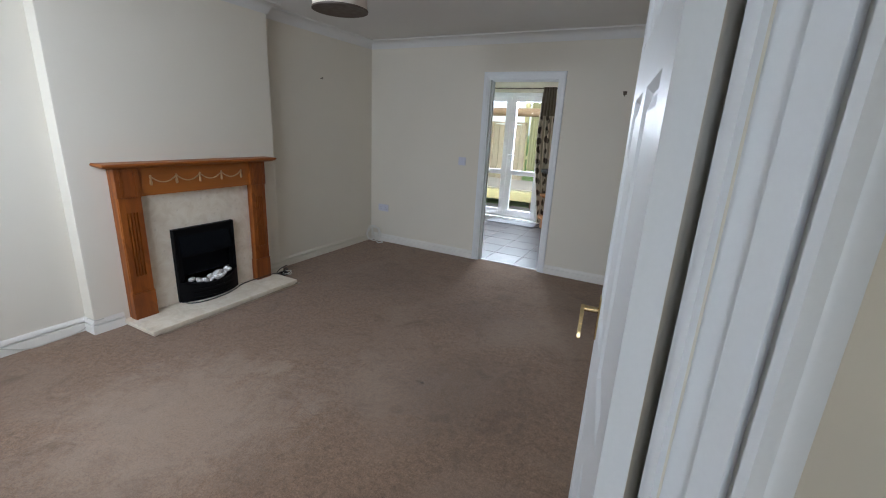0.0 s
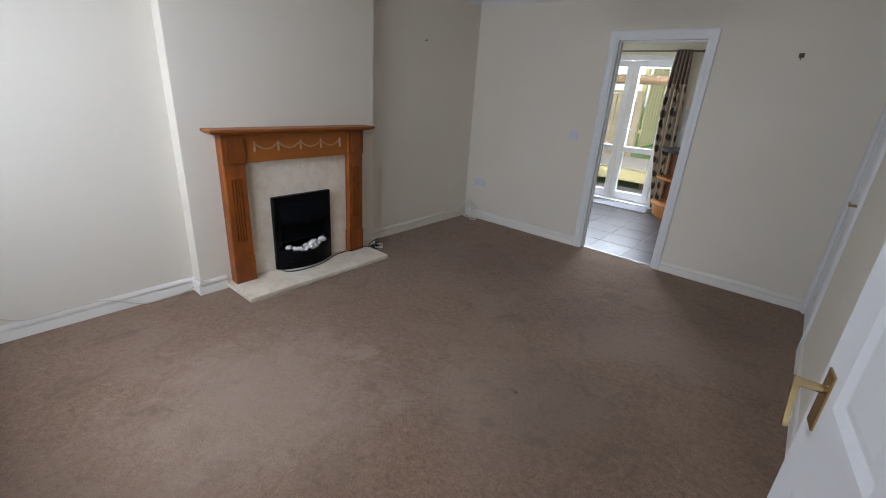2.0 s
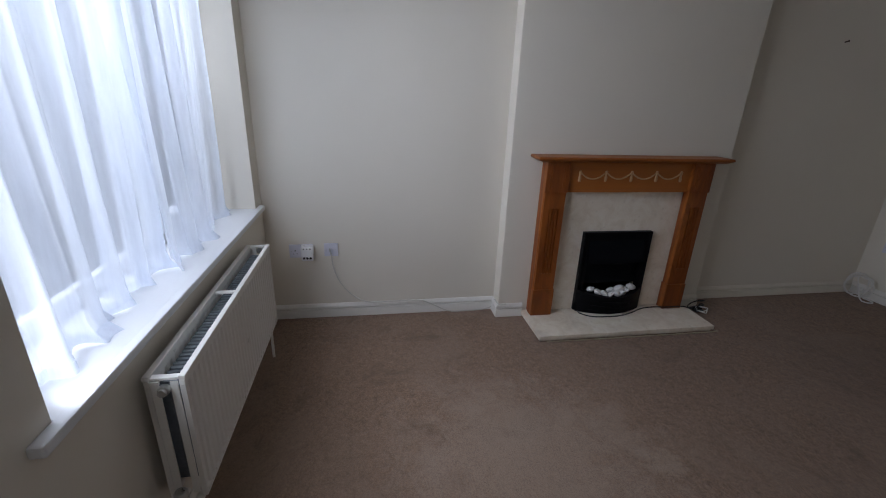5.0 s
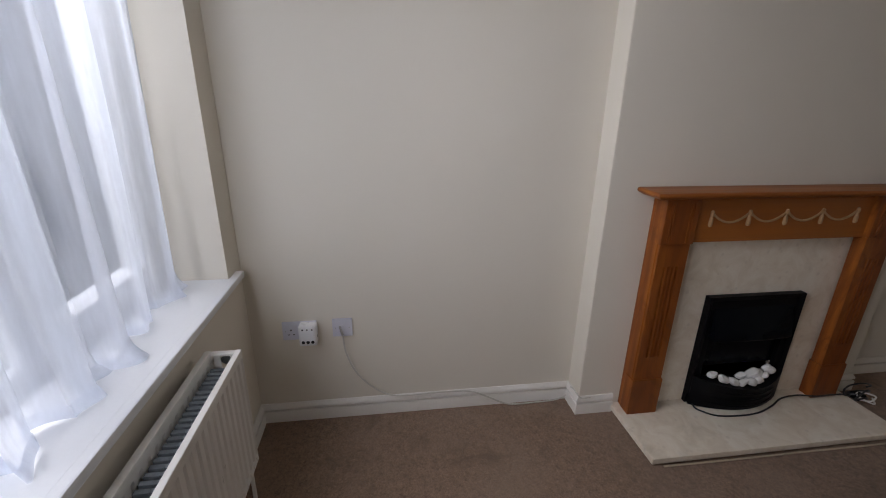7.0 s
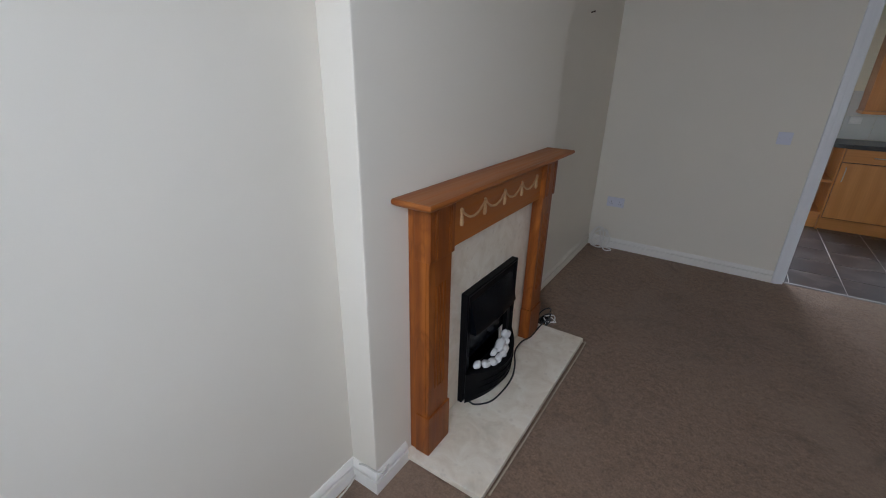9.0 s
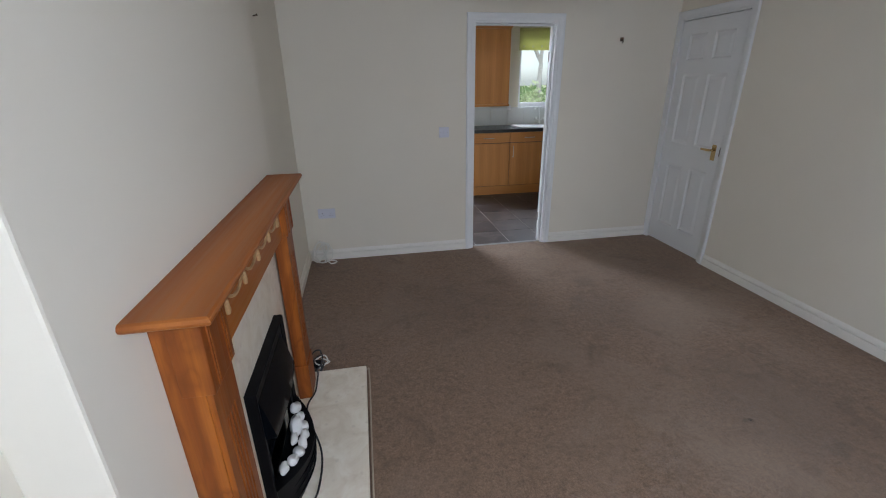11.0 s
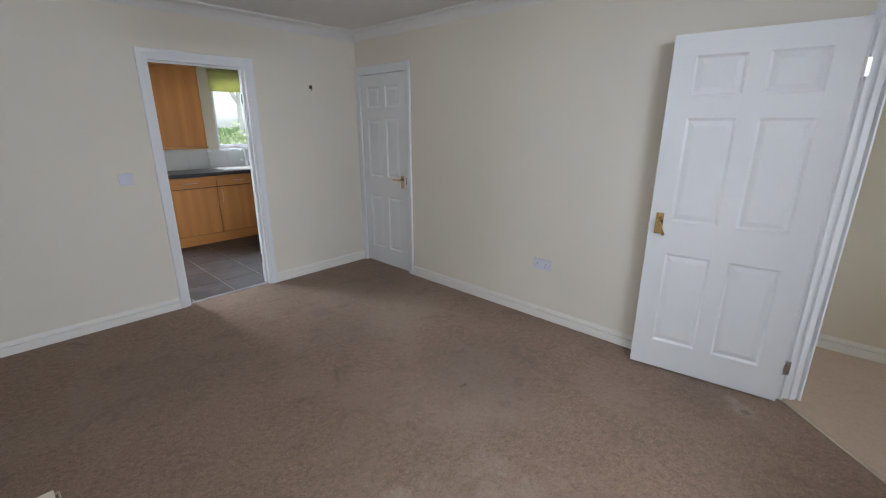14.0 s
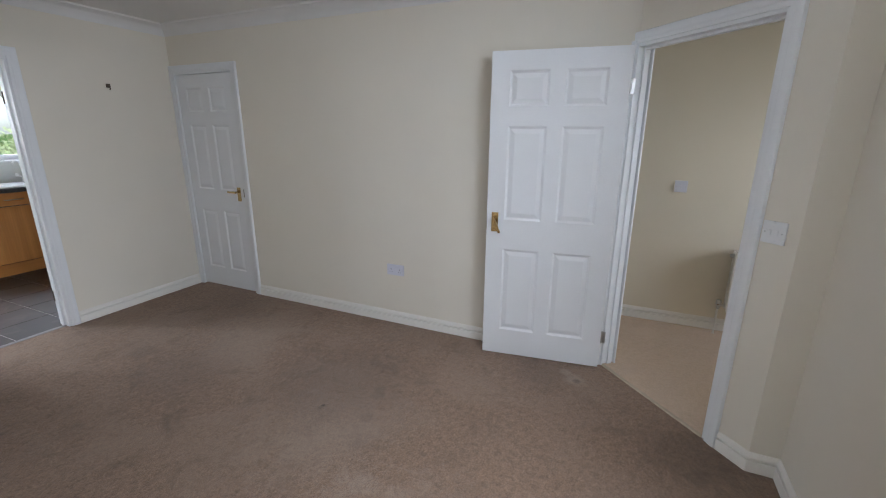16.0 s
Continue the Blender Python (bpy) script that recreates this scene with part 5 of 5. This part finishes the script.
# ---- kitchen cabinets ----
def bar_handle(parent, p0, p1, y):
    bm = bmesh.new()
    a, b = Vector((p0[0], y, p0[1])), Vector((p1[0], y, p1[1]))
    d = (b - a).normalized()
    tube(bm, smooth_line([a, a + Vector((0, -0.022, 0)) + d * 0.004, a + Vector((0, -0.028, 0)) + d * 0.02, b + Vector((0, -0.028, 0)) - d * 0.02, b + Vector((0, -0.022, 0)) - d * 0.004, b], 4), 0.0045, 8)
    part("handle", bm, M_STEEL, parent, "slim metal bar handle", True)


def base_unit(x0, x1, hinge_left):
    u = thing("base_cabinet", ((x0 + x1) / 2, 6.84, 0.0), "beech base cabinet with drawer and door under the worktop", "cabinet", "base cabinets")
    # carcass is near-black: the shade in the gaps between fronts is its colour
    block("carcass", M_DARK, u, x0, x1, 6.582, KN - 0.002, 0.13, 0.858)
    block("plinth", M_UNIT_X, u, x0, x1, 6.622, 6.638, 0.0, 0.129)
    d = block("door", M_UNIT_Z, u, x0 + 0.004, x1 - 0.004, 6.56, 6.5805, 0.138, 0.714, 0.004)
    xh = x1 - 0.045 if hinge_left else x0 + 0.045
    bar_handle(d, (xh, 0.53), (xh, 0.67), 6.56)
    w = block("drawer", M_UNIT_X, u, x0 + 0.0025, x1 - 0.0025, 6.56, 6.5805, 0.722, 0.852, 0.004)
    xm = (x0 + x1) / 2
    bar_handle(w, (xm - 0.07, 0.785), (xm + 0.07, 0.785), 6.56)


base_unit(-1.148, -0.552, False)
base_unit(-0.552, -0.005, False)
base_unit(-0.005, 0.54, True)
base_unit(0.54, 1.398, True)

# open end shelves with rounded fronts
shelf = thing("end_shelf_unit", (-1.3, 6.86, 0.0), "open beech end shelves with rounded fronts", "shelf unit")
block("side_panel", M_UNIT_Z, shelf, -1.166, -1.1495, 6.57, KN - 0.002, 0.0, 0.858, 0.001)
block("back_panel", M_UNIT_IN, shelf, -1.515, -1.1665, KN - 0.02, KN - 0.002, 0.0, 0.858, 0.001)


def quarter(cx, cy, rx, ry, n=14):
    return [(cx, cy)] + [(cx - rx * math.sin(a), cy - ry * math.cos(a)) for a in (i * math.pi / 2 / n for i in range(n + 1))]


for z0, z1, rx, ry, nm in ((0.155, 0.178, 0.365, 0.52, "shelf"), (0.50, 0.522, 0.365, 0.52, "shelf")):
    bm = bmesh.new()
    prism(bm, quarter(-1.1665, KN - 0.0205, rx, ry)[::-1], z0, z1)
    part(nm, bm, M_UNIT_X, shelf)
bm = bmesh.new()
prism(bm, quarter(-1.1665, KN - 0.0205, 0.32, 0.48)[::-1], 0.0, 0.154)
part("plinth", bm, M_UNIT_X, shelf)

# worktop with a rounded end
bm = bmesh.new()
end = [(-1.175, 6.525)] + [(-1.175 - 0.375 * math.sin(a), 6.525 + 0.55 * (1 - math.cos(a))) for a in (i * math.pi / 2 / 12 for i in range(1, 13))]
prism(bm, [(1.399, 6.525), (1.399, KN - 0.001), (-1.551, KN - 0.001)] + end[::-1], 0.8595, 0.899)
bmesh.ops.bevel(bm, geom=[e for e in bm.edges if abs(e.verts[0].co.z - e.verts[1].co.z) < 1e-5], offset=0.006, segments=2, affect='EDGES')
tagged(part("worktop", bm, M_WORKTOP), "dark speckled laminate worktop on beech cabinets", "worktop")

sink = thing("kitchen_sink", (0.25, 6.82, 0.9), "white inset sink with a tap under the window", "sink")
bm = bmesh.new()
rim = [(-0.42 + 1.02 * (0.5 + 0.5 * math.copysign(abs(math.cos(a)) ** 0.35, math.cos(a))), 6.825 + 0.235 * math.copysign(abs(math.sin(a)) ** 0.35, math.sin(a))) for a in (i * 2 * math.pi / 40 for i in range(40))]
sweep(bm, [(x, y, 0.899) for x, y in rim], [(0.0, 0.001), (0.006, 0.012), (0.028, 0.014), (0.036, 0.008), (0.04, 0.001)], (0, 0, 1), True)
prism(bm, [(0.09 + (x - 0.09) * 0.93, 6.825 + (y - 6.825) * 0.85) for x, y in rim], 0.8995, 0.904)
part("sink_top", bm, M_SINK, sink, "", True)
tap_x, tap_y = 0.04, 7.035
bm = bmesh.new()
lathe(bm, [(0.001, 0.90), (0.027, 0.90), (0.027, 0.915), (0.02, 0.93), (0.018, 0.97), (0.001, 0.972)], Matrix.Translation((tap_x, tap_y, 0)), 16)
tube(bm, smooth_line([(tap_x, tap_y, 0.96), (tap_x, tap_y, 1.05), (tap_x - 0.03, tap_y - 0.03, 1.13), (tap_x - 0.09, tap_y - 0.09, 1.145), (tap_x - 0.12, tap_y - 0.12, 1.12)], 5), 0.011, 10)
part("tap", bm, M_SINK, sink, "white swan-neck tap", True)
for sx in (-1, 1):
    bm = bmesh.new()
    tube(bm, [(tap_x, tap_y, 0.955), (tap_x + sx * 0.05, tap_y - 0.01, 0.985)], 0.008, 8)
    lathe(bm, [(0.001, -0.02), (0.016, -0.016), (0.021, 0.0), (0.016, 0.016), (0.001, 0.02)], Matrix.Translation((tap_x + sx * 0.06, tap_y - 0.012, 0.99)), 12)
    part("tap_knob", bm, M_SINK, sink, "white tap knob", True)

# wall cabinet
wc = thing("wall_cabinet", (-0.71, 6.96, 1.21), "beech wall cabinet with cornice and pelmet", "cabinet", "wall cabinets")
block("carcass", M_UNIT_IN, wc, -1.09, -0.512, 6.822, KN - 0.002, 1.205, 2.118)
block("door", M_UNIT_Z, wc, -1.088, -0.514, 6.8, 6.8205, 1.21, 2.115, 0.004)
block("pelmet", M_UNIT_X, wc, -1.098, -0.504, 6.795, KN - 0.002, 1.175, 1.2045, 0.003)
bm = bmesh.new()
sweep(bm, [(-1.09, KN - 0.002, 2.1185), (-1.09, 6.802, 2.1185), (-0.512, 6.802, 2.1185), (-0.512, KN - 0.002, 2.1185)], [(0.02, 0.0), (-0.004, 0.0), (-0.008, 0.012), (-0.022, 0.028), (-0.034, 0.036), (-0.036, 0.048), (0.02, 0.048)], (0, 0, 1))
part("cornice", bm, M_UNIT_X, wc)

# kitchen window with a roller blind
kw = thing("window_2", ((KWIN[0] + KWIN[1]) / 2, FG, KWIN[2]), "white upvc kitchen window above the sink", "window")
kw["kind"] = "structure"
bm = bmesh.new()
frame_bars(bm, KWIN[0], KWIN[1], KWIN[2], KWIN[3], FG - 0.035, FG + 0.035, 0.06)
box(bm, 0.39, 0.45, FG - 0.035, FG + 0.035, KWIN[2] + 0.06, KWIN[3] - 0.06, 0.004)
part("window_frame", bm, M_UPVC, kw)
for x0, x1 in ((KWIN[0] + 0.06, 0.39), (0.45, KWIN[1] - 0.06)):
    bm = bmesh.new()
    box(bm, x0, x1, FG - 0.004, FG + 0.002, KWIN[2] + 0.06, KWIN[3] - 0.06)
    p = part("pane", bm, M_GLASS, kw)
    p.visible_shadow = False
bm = bmesh.new()
box(bm, KWIN[0] + 0.001, KWIN[1] - 0.001, KN - 0.012, FG - 0.036, KWIN[2] - 0.016, KWIN[2] + 0.004, 0.004)
part("window_sill", bm, M_UPVC, kw)
blind = thing("roller_blind", (0.39, KN - 0.03, 2.2), "lime green roller blind, half raised", "blind")
bm = bmesh.new()
box(bm, KWIN[0] - 0.02, KWIN[1] + 0.02, KN - 0.012, KN - 0.010, 1.895, 2.135)
part("cloth", bm, M_BLIND, blind)
bm = bmesh.new()
tube(bm, [(KWIN[0] - 0.02, KN - 0.024, 2.145), (KWIN[1] + 0.02, KN - 0.024, 2.145)], 0.019, 14)
part("roller", bm, M_BLIND, blind, "", True)
for i in range(9):
    x = KWIN[0] + 0.05 + i * 0.13
    bm = bmesh.new()
    tube(bm, [(x + 0.011 * math.cos(a), KN - 0.0135, 1.935 + 0.011 * math.sin(a)) for a in (j * math.pi / 6 for j in range(12))], 0.004, 6, True)
    part("eyelet", bm, M_STEEL, blind, "round metal eyelet", True)
bm = bmesh.new()
box(bm, KWIN[0] - 0.02, KWIN[1] + 0.02, KN - 0.016, KN - 0.008, 1.885, 1.897, 0.002)
part("bottom_bar", bm, M_BLIND, blind)

wall_plate("kitchen_socket", Matrix.Translation((-1.24, KN - 0.011, 1.085)), 0.086, 0.086, "white socket on the kitchen splashback", "socket", "socket")
wall_plate("kitchen_switch", Matrix.Translation((-0.40, KN - 0.011, 1.14)), 0.055, 0.06, "small white switch beside the kitchen window", "switch", "single")
bx = bmesh.new()
box(bx, -1.13, -1.03, KN - 0.05, KN - 0.011, 1.06, 1.13, 0.006)
tagged(part("adaptor_box", bx, M_PLASTIC), "small white box on the kitchen splashback", "adaptor")

# ---- garden and street ----
bm = bmesh.new()
n_g = 90
rows = []
for iy in range(n_g + 1):
    row = []
    for ix in range(n_g + 1):
        fx, fy = ix / n_g * 2 - 1, iy / n_g * 2 - 1
        x = math.copysign(abs(fx) ** 2.6, fx) * 400
        y = math.copysign(abs(fy) ** 2.6, fy) * 400 + 2
        d = min(max(0.0, y - 11.0), 8.0) - 0.8 * min(max(0.0, y - 20.0), 25.0)
        z = -0.14 + d * 0.15 + (0.02 * math.sin(x * 0.6) * min(d, 1))
        row.append(bm.verts.new((x, y, z)))
    rows.append(row)
for a, b in zip(rows, rows[1:]):
    for i in range(n_g):
        bm.faces.new((a[i], a[i + 1], b[i + 1], b[i]))
structure("ground", bm, M_GRASS, "green lawn rising behind the house", "lawn", True)
bm = bmesh.new()
box(bm, -6.0, 4.0, KN + 0.28, 8.35, -0.16, -0.06, 0.01)
structure("pavement", bm, M_PAVING, "buff patio paving outside the garden doors", "patio")
bm = bmesh.new()
box(bm, -6.0, 4.0, 8.36, 8.95, -0.17, -0.09)
structure("gravel_strip", bm, M_GRAVEL, "dark gravel strip beside the deck", "gravel")
deck = thing("garden_deck", (-1.5, 9.8, -0.1), "low timber deck with a pale sleeper edge", "deck")
bm = bmesh.new()
box(bm, -6.0, 4.0, 8.96, 9.10, 0.02, 0.22, 0.01)
part("sleeper", bm, M_SLEEPER, deck, "yellowed timber sleeper edge")
bm = bmesh.new()
for i in range(9):
    box(bm, -5.9 + i * 1.2, -5.8 + i * 1.2, 9.11, 9.2, -0.12, 0.2)
part("joist", bm, M_BEAM, deck)
proto = bmesh.new()
box(proto, -6.0, 4.0, -0.066, 0.066, 0.0, 0.028, 0.004)
first = part("deck_board", proto, M_DECK, deck)
first.location = (0, 9.17, 0.2225)
for i in range(1, 13):
    o = first.copy()
    o.location = (0, 9.17 + i * 0.14, 0.2225)
    scene.collection.objects.link(o)


def fence(label, p0, p1, z0, top, mat, name="garden_fence"):
    a, b = Vector((*p0, z0)), Vector((*p1, z0))
    d = b - a
    f = thing(name, None, label, "fence", "garden fences", Matrix.Translation(a) @ Matrix.Rotation(math.atan2(d.y, d.x), 4, 'Z'))
    n = int(d.length / 0.145)
    bmb = bmesh.new()
    box(bmb, 0.0, 0.135, -0.012, 0.012, 0.0, top, 0.003)
    board = part("board", bmb, mat, f)
    for i in range(1, n):
        o = board.copy()
        o.location = (i * 0.145, 0.006 * (i % 2), -0.012 * ((i * 7) % 3))
        scene.collection.objects.link(o)
    for z in (0.3, top - 0.3):
        bmr = bmesh.new()
        box(bmr, 0, d.length, 0.02, 0.06, z, z + 0.08)
        part("rail", bmr, mat, f)
    bmc = bmesh.new()
    box(bmc, 0, d.length, -0.04, 0.05, top + 0.002, top + 0.045, 0.004)
    part("capping", bmc, mat, f)
    for i in range(int(d.length / 2.4) + 1):
        bmp = bmesh.new()
        box(bmp, i * 2.4 - 0.05, i * 2.4 + 0.05, 0.065, 0.16, 0, top + 0.05, 0.006)
        part("post", bmp, mat, f)


fence("weathered brown boarded garden fence", (-4.6, 11.2), (-3.15, 11.15), 0.0, 1.62, M_FENCE)
fence("pale yellow boarded garden fence", (-3.1, 11.3), (-3.5, 19.0), 0.45, 1.75, M_FENCE_Y)
fence("pale yellow boarded garden fence", (-3.4, 19.2), (0.6, 19.0), 1.0, 1.5, M_FENCE_Y)

beam = thing("pergola_beam", (-2.0, 10.4, 0.22), "rough brown timber beam on posts over the deck", "pergola")
bm = bmesh.new()
tube(bm, [(-5.5, 10.4, 1.86), (-2.0, 10.4, 1.88), (0.5, 10.4, 1.86)], 0.095, 12)
part("beam", bm, M_BEAM, beam, "", True)
for x in (-4.9, 0.3):
    bm = bmesh.new()
    tube(bm, [(x, 10.4, 0.24), (x, 10.4, 1.8)], 0.06, 10)
    part("post", bm, M_BEAM, beam, "", True)


def tree(at, height, spread, seed, label, leaf_mat, leaves):
    """Tapered trunk, forking limbs and many small leaves round the twig ends."""
    rng = random.Random(seed)
    t = thing("tree", at, label, "tree", "garden trees")
    bm = bmesh.new()
    tips = []

    def limb(p, d, length, r, depth):
        pts, q = [p], p.copy()
        for k in range(4):
            d = (d + Vector((rng.uniform(-.28, .28), rng.uniform(-.28, .28), rng.uniform(-.08, .2)))).normalized()
            q = q + d * length / 4
            pts.append(q.copy())
        for k in range(4):
            tube(bm, [pts[k], pts[k + 1]], r * (1 - 0.12 * k), 5)
        if depth == 0:
            tips.append(q)
            return
        for _ in range(3 if depth > 1 else 4):
            nd = (d + Vector((rng.uniform(-1, 1), rng.uniform(-1, 1), rng.uniform(-.25, .6)))).normalized()
            limb(pts[rng.randint(2, 4)], nd, length * rng.uniform(.55, .8), r * 0.52, depth - 1)

    base = Vector(at)
    limb(base, Vector((0, 0, 1)), height * 0.36, height * 0.022, 4)
    part("trunk", bm, M_BARK, t)
    verts, faces = [], []
    for i in range(leaves):
        c = rng.choice(tips) + Vector((rng.gauss(0, spread), rng.gauss(0, spread), rng.gauss(0, spread)))
        a, b = (Vector((rng.uniform(-1, 1), rng.uniform(-1, 1), rng.uniform(-1, 1))).normalized() * 0.045 for _ in range(2))
        k = len(verts)
        verts += [c - a, c + b, c + a, c - b]
        faces.append((k, k + 1, k + 2, k + 3))
    me = bpy.data.meshes.new("crown")
    me.from_pydata(verts, [], faces)
    me.materials.append(leaf_mat)
    crown = new("crown", me)
    crown.parent = t
    crown.matrix_parent_inverse = t.matrix_world.inverted()
    crown["kind"] = "stuff"


tree((3.1, 14.5, 0.35), 5.0, 0.10, 2, "pale-limbed garden tree with sparse spring leaves", M_LEAF_P, 500)
tree((2.2, 12.6, 0.05), 1.5, 0.16, 11, "low pale green shrub on the lawn", M_LEAF_P, 800)
tree((-1.8, 21.5, 0.85), 6.0, 0.35, 5, "leafy green tree behind the back fence", M_LEAF, 6000)
tree((-5.5, 20.5, 0.95), 6.0, 0.35, 9, "leafy green tree behind the back fence", M_LEAF, 6000)

# street side
bm = bmesh.new()
box(bm, -60, 60, -11.5, -5.5, -0.14, -0.10)
structure("road", bm, M_ASPHALT, "grey asphalt road in front of the house", "road")
house = thing("house", (-6.0, -20.0, -0.1), "pale rendered house with a grey tiled roof", "house")
block("wall", M_BRICK, house, -13.0, 1.0, -25.0, -18.0, -0.14, 4.6)
bm = bmesh.new()
v = [bm.verts.new(p) for p in ((-13.4, -25.5, 4.6), (1.4, -25.5, 4.6), (1.4, -17.5, 4.6), (-13.4, -17.5, 4.6), (-13.4, -21.5, 7.4), (1.4, -21.5, 7.4))]
for f in ((0, 1, 2, 3), (3, 2, 5, 4), (1, 0, 4, 5), (0, 3, 4), (2, 1, 5)):
    bm.faces.new([v[i] for i in f])
bmesh.ops.recalc_face_normals(bm, faces=bm.faces[:])
part("roof", bm, M_ROOF, house)
for x in (-11.5, -7.5, -3.5):
    for z in (0.7, 3.0):
        wdw = block("window", M_UPVC, house, x, x + 1.5, -18.0, -17.93, z, z + 1.2, 0.01)
        block("pane", M_BLACKGLASS, wdw, x + 0.1, x + 1.4, -17.93, -17.92, z + 0.1, z + 1.1)
block("door", M_FENCE, house, -1.2, -0.3, -18.0, -17.93, -0.1, 2.0, 0.01)

# ---- pieces: kitchen floor tiles and splashback ----
TS = 0.352
tile_bm = bmesh.new()
box(tile_bm, 0.003, TS - 0.003, 0.003, TS - 0.003, -0.004, 0.0, 0.0012)
tile = part("tile", tile_bm, M_SLATE, kitchen_floor)
tile_me, placed = tile.data, False
for i in range(-6, 8):
    for j in range(0, 8):
        x, y = -1.145 + i * TS, N + 0.07 + j * TS - 0.002
        if x < W - 0.4 or x > 1.4 or y > 7.0:
            continue
        if placed:
            o = tile.copy()
            scene.collection.objects.link(o)
        else:
            o, placed = tile, True
        o.location = (x, y, 0.0)
sp_bm = bmesh.new()
box(sp_bm, 0.0015, 0.2485, -0.008, 0.0, 0.0015, 0.2435, 0.0012)
sp = part("splash_tile", sp_bm, M_TILE_W, kitchen_wall)
placed = False
for i in range(11):
    for j in range(2):
        x, z = -1.42 + i * 0.25, 0.9 + j * 0.245
        if x > 1.2 or (j == 1 and KWIN[0] - 0.2 < x < KWIN[1]):
            continue
        if placed:
            o = sp.copy()
            scene.collection.objects.link(o)
        else:
            o, placed = sp, True
        o.location = (x, KN - 0.001, z)
